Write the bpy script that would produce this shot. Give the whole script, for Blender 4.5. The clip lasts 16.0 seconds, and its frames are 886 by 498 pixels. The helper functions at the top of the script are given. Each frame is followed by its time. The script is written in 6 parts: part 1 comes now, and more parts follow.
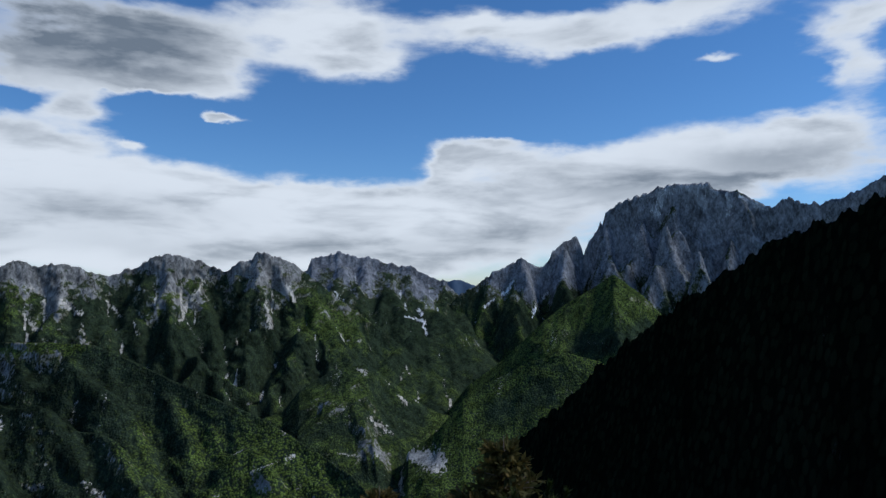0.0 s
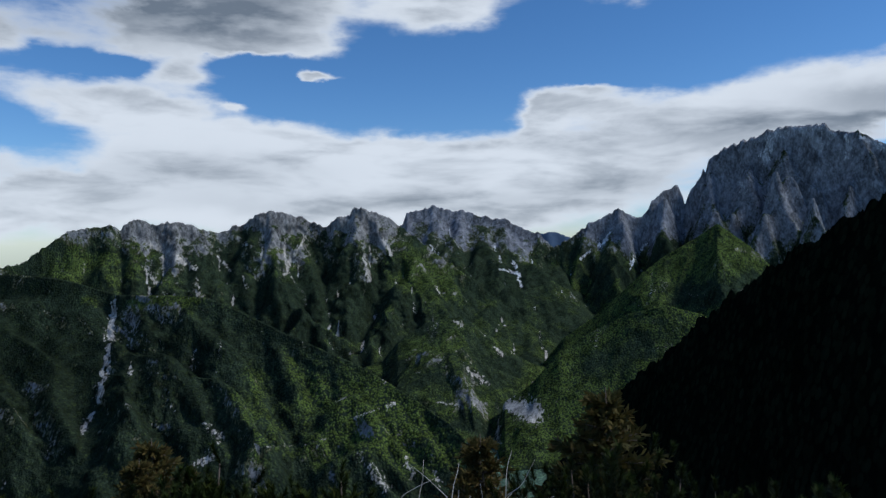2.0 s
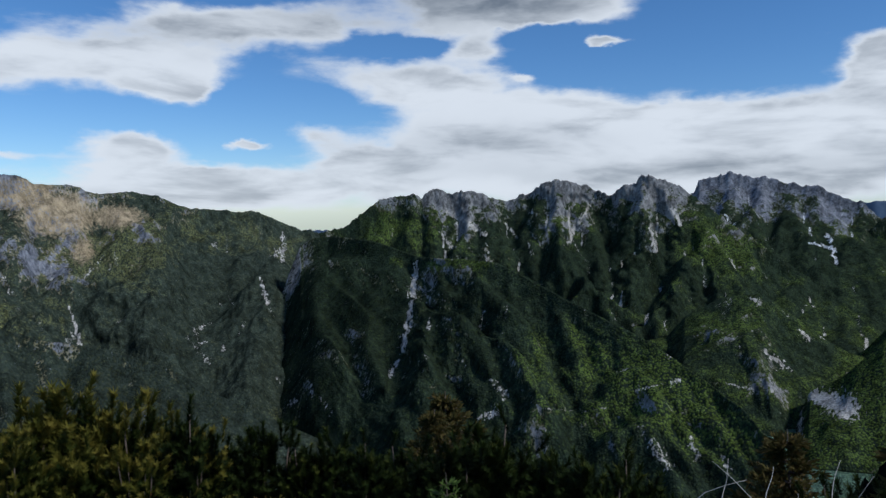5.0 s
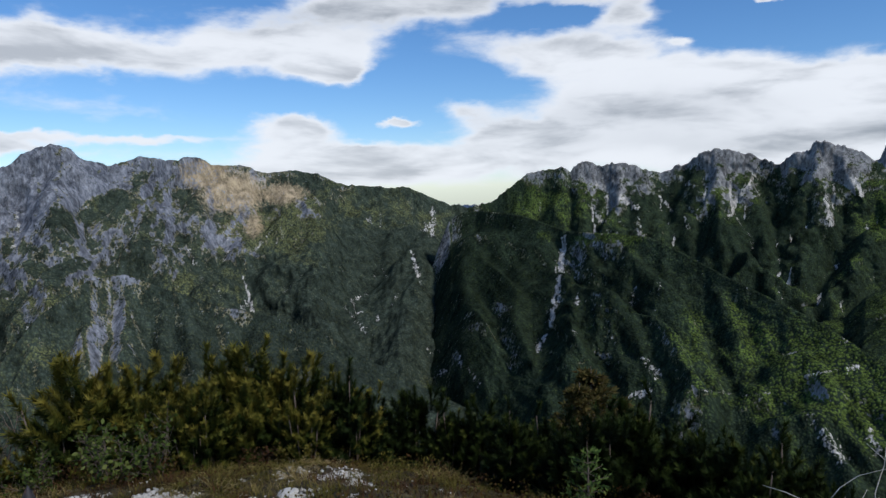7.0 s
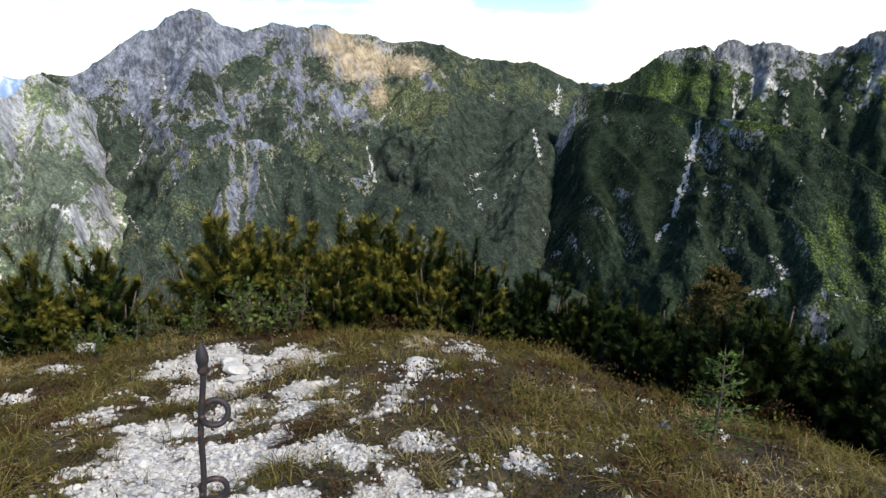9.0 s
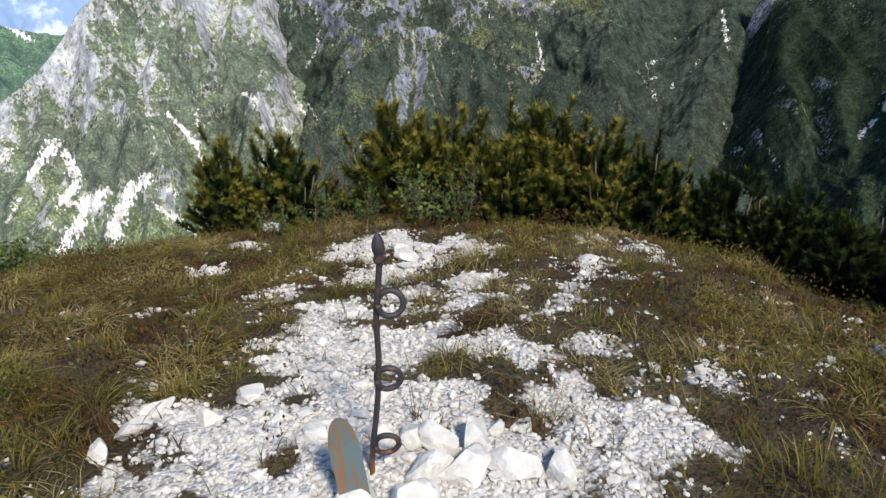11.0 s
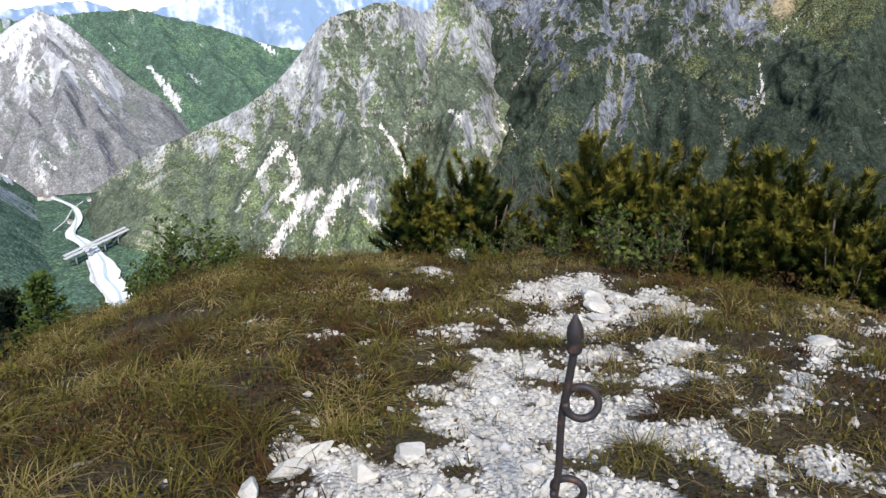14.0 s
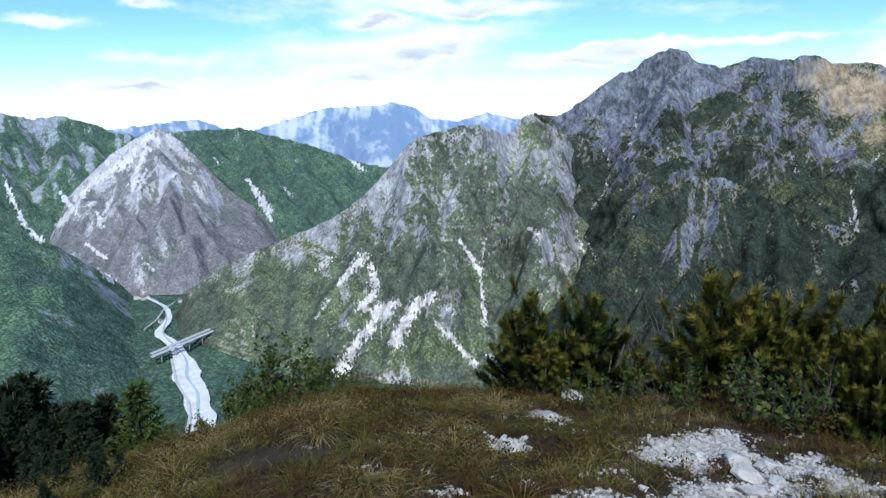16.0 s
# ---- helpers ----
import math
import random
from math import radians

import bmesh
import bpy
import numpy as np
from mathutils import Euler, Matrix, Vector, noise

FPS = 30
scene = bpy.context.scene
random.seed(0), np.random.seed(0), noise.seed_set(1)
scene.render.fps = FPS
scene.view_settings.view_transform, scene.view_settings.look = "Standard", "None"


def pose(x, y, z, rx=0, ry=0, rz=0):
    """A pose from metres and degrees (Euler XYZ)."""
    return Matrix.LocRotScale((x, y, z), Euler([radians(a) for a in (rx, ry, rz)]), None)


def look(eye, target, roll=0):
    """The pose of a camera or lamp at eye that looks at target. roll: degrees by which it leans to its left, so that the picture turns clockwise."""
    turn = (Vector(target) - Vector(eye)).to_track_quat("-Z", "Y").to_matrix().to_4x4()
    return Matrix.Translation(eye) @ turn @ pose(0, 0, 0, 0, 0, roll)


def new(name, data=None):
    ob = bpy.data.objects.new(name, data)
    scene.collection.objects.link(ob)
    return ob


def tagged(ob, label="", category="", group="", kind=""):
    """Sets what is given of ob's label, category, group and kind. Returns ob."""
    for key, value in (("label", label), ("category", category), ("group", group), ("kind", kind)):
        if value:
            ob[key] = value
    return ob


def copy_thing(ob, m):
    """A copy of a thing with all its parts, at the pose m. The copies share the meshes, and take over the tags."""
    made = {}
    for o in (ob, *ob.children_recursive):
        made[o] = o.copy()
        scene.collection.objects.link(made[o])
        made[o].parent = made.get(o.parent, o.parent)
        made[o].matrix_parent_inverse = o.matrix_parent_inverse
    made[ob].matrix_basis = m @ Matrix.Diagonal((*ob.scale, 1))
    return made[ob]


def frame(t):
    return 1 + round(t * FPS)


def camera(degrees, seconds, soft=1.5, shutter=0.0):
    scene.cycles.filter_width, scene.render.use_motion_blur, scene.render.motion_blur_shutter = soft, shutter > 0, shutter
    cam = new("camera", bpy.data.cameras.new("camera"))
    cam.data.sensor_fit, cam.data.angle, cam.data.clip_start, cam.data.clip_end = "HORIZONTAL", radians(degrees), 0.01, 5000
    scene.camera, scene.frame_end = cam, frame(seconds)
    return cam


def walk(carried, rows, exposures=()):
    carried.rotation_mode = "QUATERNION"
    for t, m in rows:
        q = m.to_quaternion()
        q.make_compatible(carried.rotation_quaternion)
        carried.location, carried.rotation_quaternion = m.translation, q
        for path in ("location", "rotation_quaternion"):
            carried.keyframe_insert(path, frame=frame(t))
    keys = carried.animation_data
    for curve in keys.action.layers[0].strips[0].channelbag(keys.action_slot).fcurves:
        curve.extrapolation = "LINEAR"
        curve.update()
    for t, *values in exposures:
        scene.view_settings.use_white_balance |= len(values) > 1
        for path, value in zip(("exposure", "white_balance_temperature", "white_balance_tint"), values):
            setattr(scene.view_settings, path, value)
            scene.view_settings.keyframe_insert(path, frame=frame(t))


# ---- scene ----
# ---------- camera ----------
cam = camera(65.96, 16.0)
walk(cam, [
    (0.0, pose(0.180, -0.159, 1.662, 93.00, 0.00, 0.00)),
    (0.5, pose(0.166, -0.122, 1.652, 92.79, 0.13, 2.95)),
    (1.0, pose(0.150, -0.084, 1.642, 90.44, 0.29, 4.42)),
    (1.5, pose(0.146, -0.036, 1.629, 88.59, 0.69, 6.26)),
    (2.0, pose(0.134, -0.047, 1.637, 89.10, 0.73, 7.88)),
    (2.5, pose(0.114, -0.011, 1.643, 90.06, -0.33, 9.39)),
    (3.0, pose(0.089, 0.026, 1.644, 90.25, -1.03, 11.02)),
    (3.5, pose(0.072, 0.048, 1.637, 89.13, -2.14, 13.73)),
    (4.0, pose(0.061, 0.059, 1.637, 88.95, -0.44, 20.30)),
    (4.5, pose(0.052, 0.086, 1.635, 87.62, 0.09, 25.14)),
    (5.0, pose(0.042, 0.114, 1.628, 86.68, 0.38, 31.39)),
    (5.2, pose(0.039, 0.119, 1.623, 86.05, 0.69, 33.51)),
    (7.3, pose(0.150, 0.014, 1.642, 83.72, 0.83, 44.93)),
    (7.5, pose(0.112, 0.027, 1.644, 82.43, 0.63, 45.73)),
    (8.0, pose(0.051, 0.048, 1.641, 78.87, 0.65, 48.54)),
    (8.5, pose(0.002, 0.040, 1.636, 75.69, -0.25, 50.82)),
    (9.0, pose(0.000, 0.000, 1.650, 74.57, -0.54, 54.03)),
    (9.5, pose(-0.020, -0.006, 1.638, 71.85, -0.18, 57.39)),
    (10.0, pose(-0.055, 0.010, 1.619, 69.30, 0.17, 60.49)),
    (10.2, pose(-0.085, 0.017, 1.611, 68.54, 0.84, 61.84)),
    (12.3, pose(-0.372, 0.089, 1.554, 64.56, 1.31, 75.42)),
    (12.5, pose(-0.396, 0.098, 1.553, 65.07, 1.38, 76.27)),
    (13.0, pose(-0.448, 0.118, 1.537, 64.48, 1.05, 79.13)),
    (13.5, pose(-0.501, 0.126, 1.539, 64.33, 1.88, 80.55)),
    (14.0, pose(-0.569, 0.112, 1.561, 68.05, 1.88, 84.35)),
    (14.5, pose(-0.636, 0.059, 1.591, 72.72, 1.15, 87.59)),
    (15.0, pose(-0.712, -0.023, 1.619, 75.08, 1.34, 88.79)),
    (15.5, pose(-0.771, -0.130, 1.650, 76.41, 1.50, 89.34)),
    (16.0, pose(-0.832, -0.186, 1.661, 77.84, 1.35, 91.14)),
], exposures=[(0.0, -0.72, 5550, 8), (3.5, -0.78, 5550, 8), (5.2, -0.72, 5600, 8), (7.4, -0.4, 5900, 10), (8.2, -0.05, 6100, 10), (9.0, 0.4, 6250, 10), (10.2, 0.55, 6350, 10), (13.5, 0.5, 6300, 10), (14.3, 0.38, 6200, 10), (15.2, 0.12, 5600, 8), (16.0, -0.08, 5400, 8)])

# ---------- sky, sun ----------
SUN_AZ, SUN_EL = -86.0, 46.0
world = bpy.data.worlds.new("sky")
scene.world = world
world.use_nodes = True


def heading(az, el=0.0):
    """Unit vector; az in degrees counter-clockwise from +y."""
    a, e = radians(az), radians(el)
    return Vector((-math.sin(a) * math.cos(e), math.cos(a) * math.cos(e), math.sin(e)))


class Nodes:
    """Short hand for node trees."""

    def __init__(self, tree):
        self.tree = tree
        tree.nodes.clear()

    def add(self, kind, props=None, **ins):
        n = self.tree.nodes.new(kind)
        for k, v in (props or {}).items():
            setattr(n, k, v)
        for k, v in ins.items():
            key = int(k[1:]) if k[0] == "i" and k[1:].isdigit() else k.replace("_", " ")
            self.put(n.inputs[key], v)
        return n

    def put(self, sock, v):
        if isinstance(v, bpy.types.NodeSocket):
            self.tree.links.new(v, sock)
        elif isinstance(v, bpy.types.Node):
            self.tree.links.new(v.outputs[0], sock)
        elif isinstance(v, tuple) and len(v) == 3 and sock.type == "RGBA":
            sock.default_value = (*v, 1)
        else:
            sock.default_value = v

    def math(self, op, a, b=0.0, c=0.0, clamp=False):
        n = self.add("ShaderNodeMath", {"operation": op, "use_clamp": clamp}, i0=a, i1=b, i2=c)
        return n.outputs[0]

    def vmath(self, op, a, b=(0, 0, 0)):
        n = self.add("ShaderNodeVectorMath", {"operation": op}, i0=a, i1=b)
        if op == "SCALE":
            n.inputs["Scale"].default_value = 9.0
        return n.outputs[1] if op in ("DOT_PRODUCT", "LENGTH") else n.outputs[0]

    def mix(self, f, a, b):
        n = self.add("ShaderNodeMix", {"data_type": "RGBA"})
        self.put(n.inputs[0], f)
        self.put(n.inputs[6], a)
        self.put(n.inputs[7], b)
        return n.outputs[2]

    def step(self, v, lo, hi, to0=0.0, to1=1.0):
        n = self.add("ShaderNodeMapRange", {"interpolation_type": "SMOOTHSTEP"})
        for i, x in enumerate((v, lo, hi, to0, to1)):
            self.put(n.inputs[i], x)
        return n.outputs[0]

    def noise(self, vec, scale, detail=4.0, rough=0.55, dist=0.0):
        n = self.add("ShaderNodeTexNoise", None, Vector=vec, Scale=scale, Detail=detail, Roughness=rough, Distortion=dist)
        return n.outputs[0]


def build_sky():
    k = Nodes(world.node_tree)
    out = k.add("ShaderNodeOutputWorld")
    sky = k.add("ShaderNodeTexSky", {"sky_type": "NISHITA", "sun_disc": False, "sun_elevation": radians(SUN_EL),
                                     "sun_rotation": radians(-SUN_AZ), "altitude": 1300.0, "dust_density": 0.2, "ozone_density": 4.5})
    ray = k.add("ShaderNodeTexCoord").outputs["Generated"]
    sep = k.add("ShaderNodeSeparateXYZ", None, Vector=ray)
    x, y, z = sep.outputs
    az = k.math("MULTIPLY", k.math("ARCTAN2", k.math("MULTIPLY", x, -1.0), y), 57.29578)
    el = k.math("MULTIPLY", k.math("ARCSINE", z), 57.29578)
    for size, da, de in ((6.0, 7.0, 3.2), (22.0, 2.2, 1.3)):
        warp = k.add("ShaderNodeTexNoise", None, Vector=k.vmath("MULTIPLY", ray, (1.0, 1.0, 2.0)), Scale=size, Detail=5.0, Roughness=0.55)
        push = k.add("ShaderNodeSeparateColor", None, Color=warp.outputs["Color"])
        az = k.math("ADD", az, k.math("MULTIPLY", k.math("SUBTRACT", push.outputs[0], 0.5), da))
        el = k.math("ADD", el, k.math("MULTIPLY", k.math("SUBTRACT", push.outputs[1], 0.5), de))

    def heap(rows):
        total = None
        for (a, e, ra, re, w) in rows:
            u = k.math("DIVIDE", k.math("SUBTRACT", az, a), ra * 0.9)
            v = k.math("DIVIDE", k.math("SUBTRACT", el, e), re * 0.9)
            q = k.math("ADD", k.math("MULTIPLY", u, u), k.math("MULTIPLY", v, v))
            v = k.math("MULTIPLY", k.math("EXPONENT", k.math("MULTIPLY", q, -1.0)), w)
            total = v if total is None else k.math("ADD", total, v)
        return total

    body = k.math("MINIMUM", heap(CLOUDS), 1.3)
    streak = k.noise(k.vmath("MULTIPLY", ray, (1.0, 1.0, 3.6)), 6.0, 7.0, 0.58, 0.3)
    puff = k.noise(k.vmath("MULTIPLY", ray, (1.0, 1.0, 2.2)), 24.0, 5.0, 0.55)
    dens = k.math("ADD", body, k.math("MULTIPLY", k.math("SUBTRACT", streak, 0.5), 1.3))
    dens = k.math("ADD", dens, k.math("MULTIPLY", k.math("SUBTRACT", puff, 0.5), 0.35))
    cover = k.step(dens, 0.28, 0.98)
    shade = k.noise(k.vmath("MULTIPLY", ray, (1.0, 1.0, 4.5)), 5.0, 5.0, 0.55, 0.3)
    grey = k.math("ADD", k.math("MULTIPLY", heap(UNDERSIDES), k.step(dens, 0.5, 1.15)), k.math("MULTIPLY", k.step(shade, 0.40, 0.68), k.step(dens, 0.7, 1.3, 0.0, 0.55)), clamp=True)
    white = k.mix(grey, (1.0, 0.975, 0.94), (0.22, 0.245, 0.275))
    base = k.add("ShaderNodeBackground", None, Color=k.add("ShaderNodeHueSaturation", None, Saturation=1.12, Value=1.08, Color=sky.outputs[0]).outputs[0], Strength=SKY_STRENGTH)
    cl = k.add("ShaderNodeBackground", None, Color=white, Strength=CLOUD_STRENGTH)
    mixed = k.add("ShaderNodeMixShader", None, i0=k.math("MULTIPLY", cover, 0.97), i1=base.outputs[0], i2=cl.outputs[0])
    k.put(out.inputs[0], mixed.outputs[0])


SKY_STRENGTH, CLOUD_STRENGTH = 0.15, 1.28
# grey undersides of the thick clouds, then the clouds: azimuth, elevation, half widths, weight (degrees)
UNDERSIDES = [(31, 19.5, 9, 4.2, 0.95), (22, 18.5, 5, 2.5, 0.5), (40, 17.5, 9, 3.0, 0.75), (-27, 9.2, 8, 1.4, 0.65), (-15, 7.6, 9, 1.2, 0.5), (-8, 4.0, 9, 1.2, 0.35), (28, 5.5, 9, 1.6, 0.3), (-24, 22.5, 10, 1.6, 0.4), (12, 3.0, 20, 1.0, 0.3), (52, 13.5, 8, 1.2, 0.3)]
CLOUDS = [(28.1, 18.2, 10.1, 3.4, 1.05), (20.9, 17.2, 4.9, 2.9, 1.05), (29.5, 13.1, 3.2, 1.0, 0.85), (10.7, 20.6, 7.7, 3.3, 1.05), (6.4, 18.6, 4.6, 1.7, 1.05), (-5.6, 20.8, 9.7, 1.7, 1.05), (-19.3, 20.7, 9.9, 1.6, 1.05), (-12.6, 19.2, 5.1, 1.1, 0.85), (-31.8, 15.7, 1.9, 2.3, 1.05), (-32.5, 19.0, 3.8, 1.5, 1.05), (-23.1, 17.4, 2.3, 0.4, 0.85), (-28.4, 11.6, 4.4, 1.6, 1.05), (-21.3, 10.3, 8.1, 1.7, 1.05), (-10.2, 9.5, 10.1, 1.8, 1.05), (-3.6, 10.6, 4.9, 1.2, 0.85), (-27.2, 9.0, 8.2, 2.1, 1.05)]
CLOUDS += [(-4.1, 11.9, 3.1, 0.5, 0.85), (13.3, 5.7, 15.6, 2.5, 1.05), (27.8, 7.3, 10.0, 2.5, 1.05), (31.2, 10.3, 4.2, 1.6, 1.05), (4.0, 4.9, 13.5, 2.8, 1.05), (27.7, 3.5, 7.5, 1.7, 1.05), (-5.5, 5.9, 10.8, 2.4, 1.05), (-18.2, 7.4, 7.8, 1.8, 1.05), (17.8, 13.0, 1.6, 0.5, 0.85), (60.8, 11.8, 5.3, 2.3, 1.05), (53.7, 10.9, 4.3, 2.0, 1.05), (42.1, 14.7, 7.9, 2.1, 1.05), (50.7, 14.3, 6.1, 1.6, 1.05), (29.2, 14.6, 4.0, 2.1, 1.05), (23.1, 15.7, 6.7, 1.3, 1.05), (35.7, 10.7, 6.7, 2.2, 1.05)]
CLOUDS += [(41.3, 5.9, 3.5, 1.1, 0.85), (37.7, 3.8, 3.6, 1.4, 1.05), (55.5, 4.7, 3.1, 1.1, 0.85), (47.1, 5.2, 1.4, 0.5, 0.85), (53.9, 2.6, 6.0, 0.9, 0.85), (21.3, 6.9, 9.1, 2.5, 1.05), (21.3, 3.7, 8.4, 1.1, 0.85), (8.4, 6.3, 9.0, 2.1, 1.05), (-0.3, 10.1, 1.9, 1.9, 1.05), (31.5, 4.7, 6.6, 1.4, 1.05), (18.6, 12.9, 2.1, 0.6, 0.85), (24.5, 10.8, 1.3, 0.5, 0.85), (69.5, 10.1, 10.5, 1.6, 1.05), (54.0, 11.2, 4.8, 1.9, 1.05), (75.6, 10.4, 5.1, 1.8, 1.05), (56.9, 4.9, 3.4, 1.1, 0.85)]
CLOUDS += [(53.3, 3.1, 5.3, 0.7, 0.85), (75.1, 3.9, 3.4, 0.6, 0.85), (47.5, 5.2, 1.3, 0.4, 0.85), (52.2, 9.5, 2.6, 0.9, 0.85), (116.4, 1.2, 5.7, 0.8, 0.85), (98.6, 2.4, 5.6, 0.9, 0.85), (92.1, 4.5, 3.4, 0.9, 0.85), (88.9, 7.4, 6.4, 0.5, 0.85), (113.0, 7.6, 2.3, 0.4, 0.85), (77.8, 3.7, 4.5, 0.4, 0.85), (114.3, 2.0, 4.6, 0.4, 0.85), (107.2, -0.5, 2.9, 0.3, 0.85), (120.8, 6.1, 3.0, 0.6, 0.85), (67.6, 4.0, 6.8, 0.4, 0.85), (97.1, 6.1, 1.7, 0.4, 0.85), (76.9, 3.0, 7.0, 0.4, 0.85)]
CLOUDS += [(180, 30, 40, 12, 0.9), (-120, 20, 20, 8, 0.8), (0, 62, 40, 10, 0.8), (150, 10, 20, 6, 0.8), (60, 45, 25, 10, 0.7), (120, 40, 25, 9, 0.7), (20, 1.5, 40, 2.5, 0.6), (45, 2.5, 14, 2.0, 0.4)]
CLOUDS += [(34, 13.6, 7, 0.9, -0.9), (24, 14.2, 4, 0.8, -0.7), (19, 12.0, 4, 1.6, -0.6), (45, 8.6, 6, 1.2, -0.5), (10, 2.2, 34, 1.6, 0.55), (50, 1.6, 22, 1.6, 0.45), (100, 1.6, 22, 1.6, 0.4), (98, 8.5, 24, 4.5, 0.62), (99, 4.2, 13, 1.2, 0.55), (90, 5.8, 6, 0.8, 0.5), (84, 3.2, 10, 0.9, 0.45), (112, 3.6, 6, 0.8, 0.5), (68, 6.0, 9, 1.0, 0.4)]
build_sky()
sun = new("sun", bpy.data.lights.new("sun", "SUN"))
sun.data.energy, sun.data.angle, sun.data.color = 4.2, radians(9.0), (1.0, 0.93, 0.83)
sun.matrix_world = look(heading(SUN_AZ, SUN_EL) * 50, (0, 0, 0))

# ---------- materials ----------
def material(name, rough=0.9, spec=0.3):
    m = bpy.data.materials.new(name)
    m.use_nodes = True
    k = Nodes(m.node_tree)
    out = k.add("ShaderNodeOutputMaterial")
    b = k.add("ShaderNodeBsdfPrincipled", None, Roughness=rough)
    b.inputs["Specular IOR Level"].default_value = spec
    k.put(out.inputs[0], b.outputs[0])
    k.bsdf = b
    return m, k


def bump(k, height, strength, distance):
    n = k.add("ShaderNodeBump", None, Strength=strength, Distance=distance, Height=height)
    k.put(k.bsdf.inputs["Normal"], n.outputs[0])


def attr(k, name):
    return k.add("ShaderNodeAttribute", {"attribute_name": name}).outputs["Fac"]


def mountain_material(name, conifer, beech, rock, rock2, scree, tree=5.5, lumps=1.0, grit=0.85, turf=(0.13, 0.125, 0.060), turf2=(0.075, 0.085, 0.040)):
    """Single crowns standing on turf, rock and scree; the relief's own masks say how dense."""
    m, k = material(name, 0.95, 0.0)
    pos = k.add("ShaderNodeNewGeometry").outputs["Position"]
    tall = k.vmath("MULTIPLY", pos, (1.0, 1.0, 0.45))
    cells = k.add("ShaderNodeTexVoronoi", None, Vector=k.vmath("MULTIPLY", pos, (1.0, 1.0, 0.7)), Scale=1.0 / tree, Randomness=1.0)
    rnd = k.add("ShaderNodeSeparateColor", None, Color=cells.outputs["Color"]).outputs
    gap = cells.outputs["Distance"]
    mid = k.noise(pos, 1 / 120.0, 6.0, 0.62)
    fine = k.noise(tall, 1 / 13.0, 7.0, 0.72)
    lush_lit = k.math("ADD", attr(k, "lush_lit"), k.math("MULTIPLY", k.math("SUBTRACT", mid, 0.5), 1.6))
    rk = k.math("ADD", attr(k, "rock"), k.math("ADD", k.math("MULTIPLY", k.math("SUBTRACT", fine, 0.5), 1.5), k.math("MULTIPLY", k.math("SUBTRACT", mid, 0.5), 1.3)))
    dense = k.math("SUBTRACT", 1.0, k.step(rk, 0.12, 1.0))
    crown = k.math("MULTIPLY", k.math("LESS_THAN", rnd[0], dense), k.math("SUBTRACT", 1.0, k.step(gap, 0.46, 0.66)))
    # low values halve the conifer colour, which also paints cloud shade on slopes
    dark = k.mix(k.step(lush_lit, -0.5, 0.3), tuple(c * 0.5 for c in conifer), conifer)
    kind = k.math("ADD", k.step(lush_lit, 0.25, 0.95), k.math("MULTIPLY", k.math("SUBTRACT", rnd[1], 0.5), 0.5), clamp=True)
    wood = k.mix(kind, dark, beech)
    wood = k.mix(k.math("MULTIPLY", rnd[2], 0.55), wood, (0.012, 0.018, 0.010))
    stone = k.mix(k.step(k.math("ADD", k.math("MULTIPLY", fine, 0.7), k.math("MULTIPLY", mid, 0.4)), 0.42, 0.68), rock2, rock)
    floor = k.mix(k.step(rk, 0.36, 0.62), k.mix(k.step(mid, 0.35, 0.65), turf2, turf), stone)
    # floor between close crowns darkened: the shade under trees as colour
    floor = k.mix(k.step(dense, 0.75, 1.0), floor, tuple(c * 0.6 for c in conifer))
    col = k.mix(crown, floor, wood)
    sc = k.math("ADD", attr(k, "scree"), k.math("MULTIPLY", k.math("SUBTRACT", k.noise(tall, 1 / 10.0, 8.0, 0.74), 0.5), 2.0))
    col = k.mix(k.step(sc, 0.40, 0.62), col, k.mix(fine, tuple(c * 0.6 for c in scree), scree))
    tan = k.math("ADD", attr(k, "dry"), k.math("MULTIPLY", k.math("SUBTRACT", fine, 0.5), 1.3))
    col = k.mix(k.step(tan, 0.40, 0.8), col, k.mix(mid, (0.27, 0.205, 0.115), (0.40, 0.32, 0.21)))
    speck = k.noise(tall, 1 / 7.0, 5.0, 0.7)
    outcrop = k.math("MULTIPLY", k.step(k.math("ADD", speck, k.math("MULTIPLY", rk, 0.20)), 0.66, 0.73), 0.85)
    col = k.mix(outcrop, col, stone)
    stand = k.noise(tall, 1 / 34.0, 6.0, 0.7)
    grain = k.add("ShaderNodeHueSaturation", None, Value=k.step(k.math("ADD", k.math("MULTIPLY", stand, 0.6), k.math("MULTIPLY", speck, 0.4)), 0.36, 0.64, 1 - 0.62 * grit, 1 + 0.7 * grit), Color=col)
    k.put(k.bsdf.inputs["Base Color"], grain.outputs[0])
    h = k.math("ADD", k.math("MULTIPLY", crown, k.math("SUBTRACT", 0.9, gap)), k.math("MULTIPLY", fine, 0.9))
    bump(k, h, 0.6 * lumps, tree * 0.8)
    return m


CONIFER, BEECH = (0.030, 0.043, 0.027), (0.095, 0.130, 0.028)
ROCK, ROCK2, SCREE = (0.25, 0.245, 0.235), (0.085, 0.085, 0.085), (0.56, 0.52, 0.46)
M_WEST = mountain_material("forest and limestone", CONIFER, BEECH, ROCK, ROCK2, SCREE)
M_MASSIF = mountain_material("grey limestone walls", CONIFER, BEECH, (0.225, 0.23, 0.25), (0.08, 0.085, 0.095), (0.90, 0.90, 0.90))
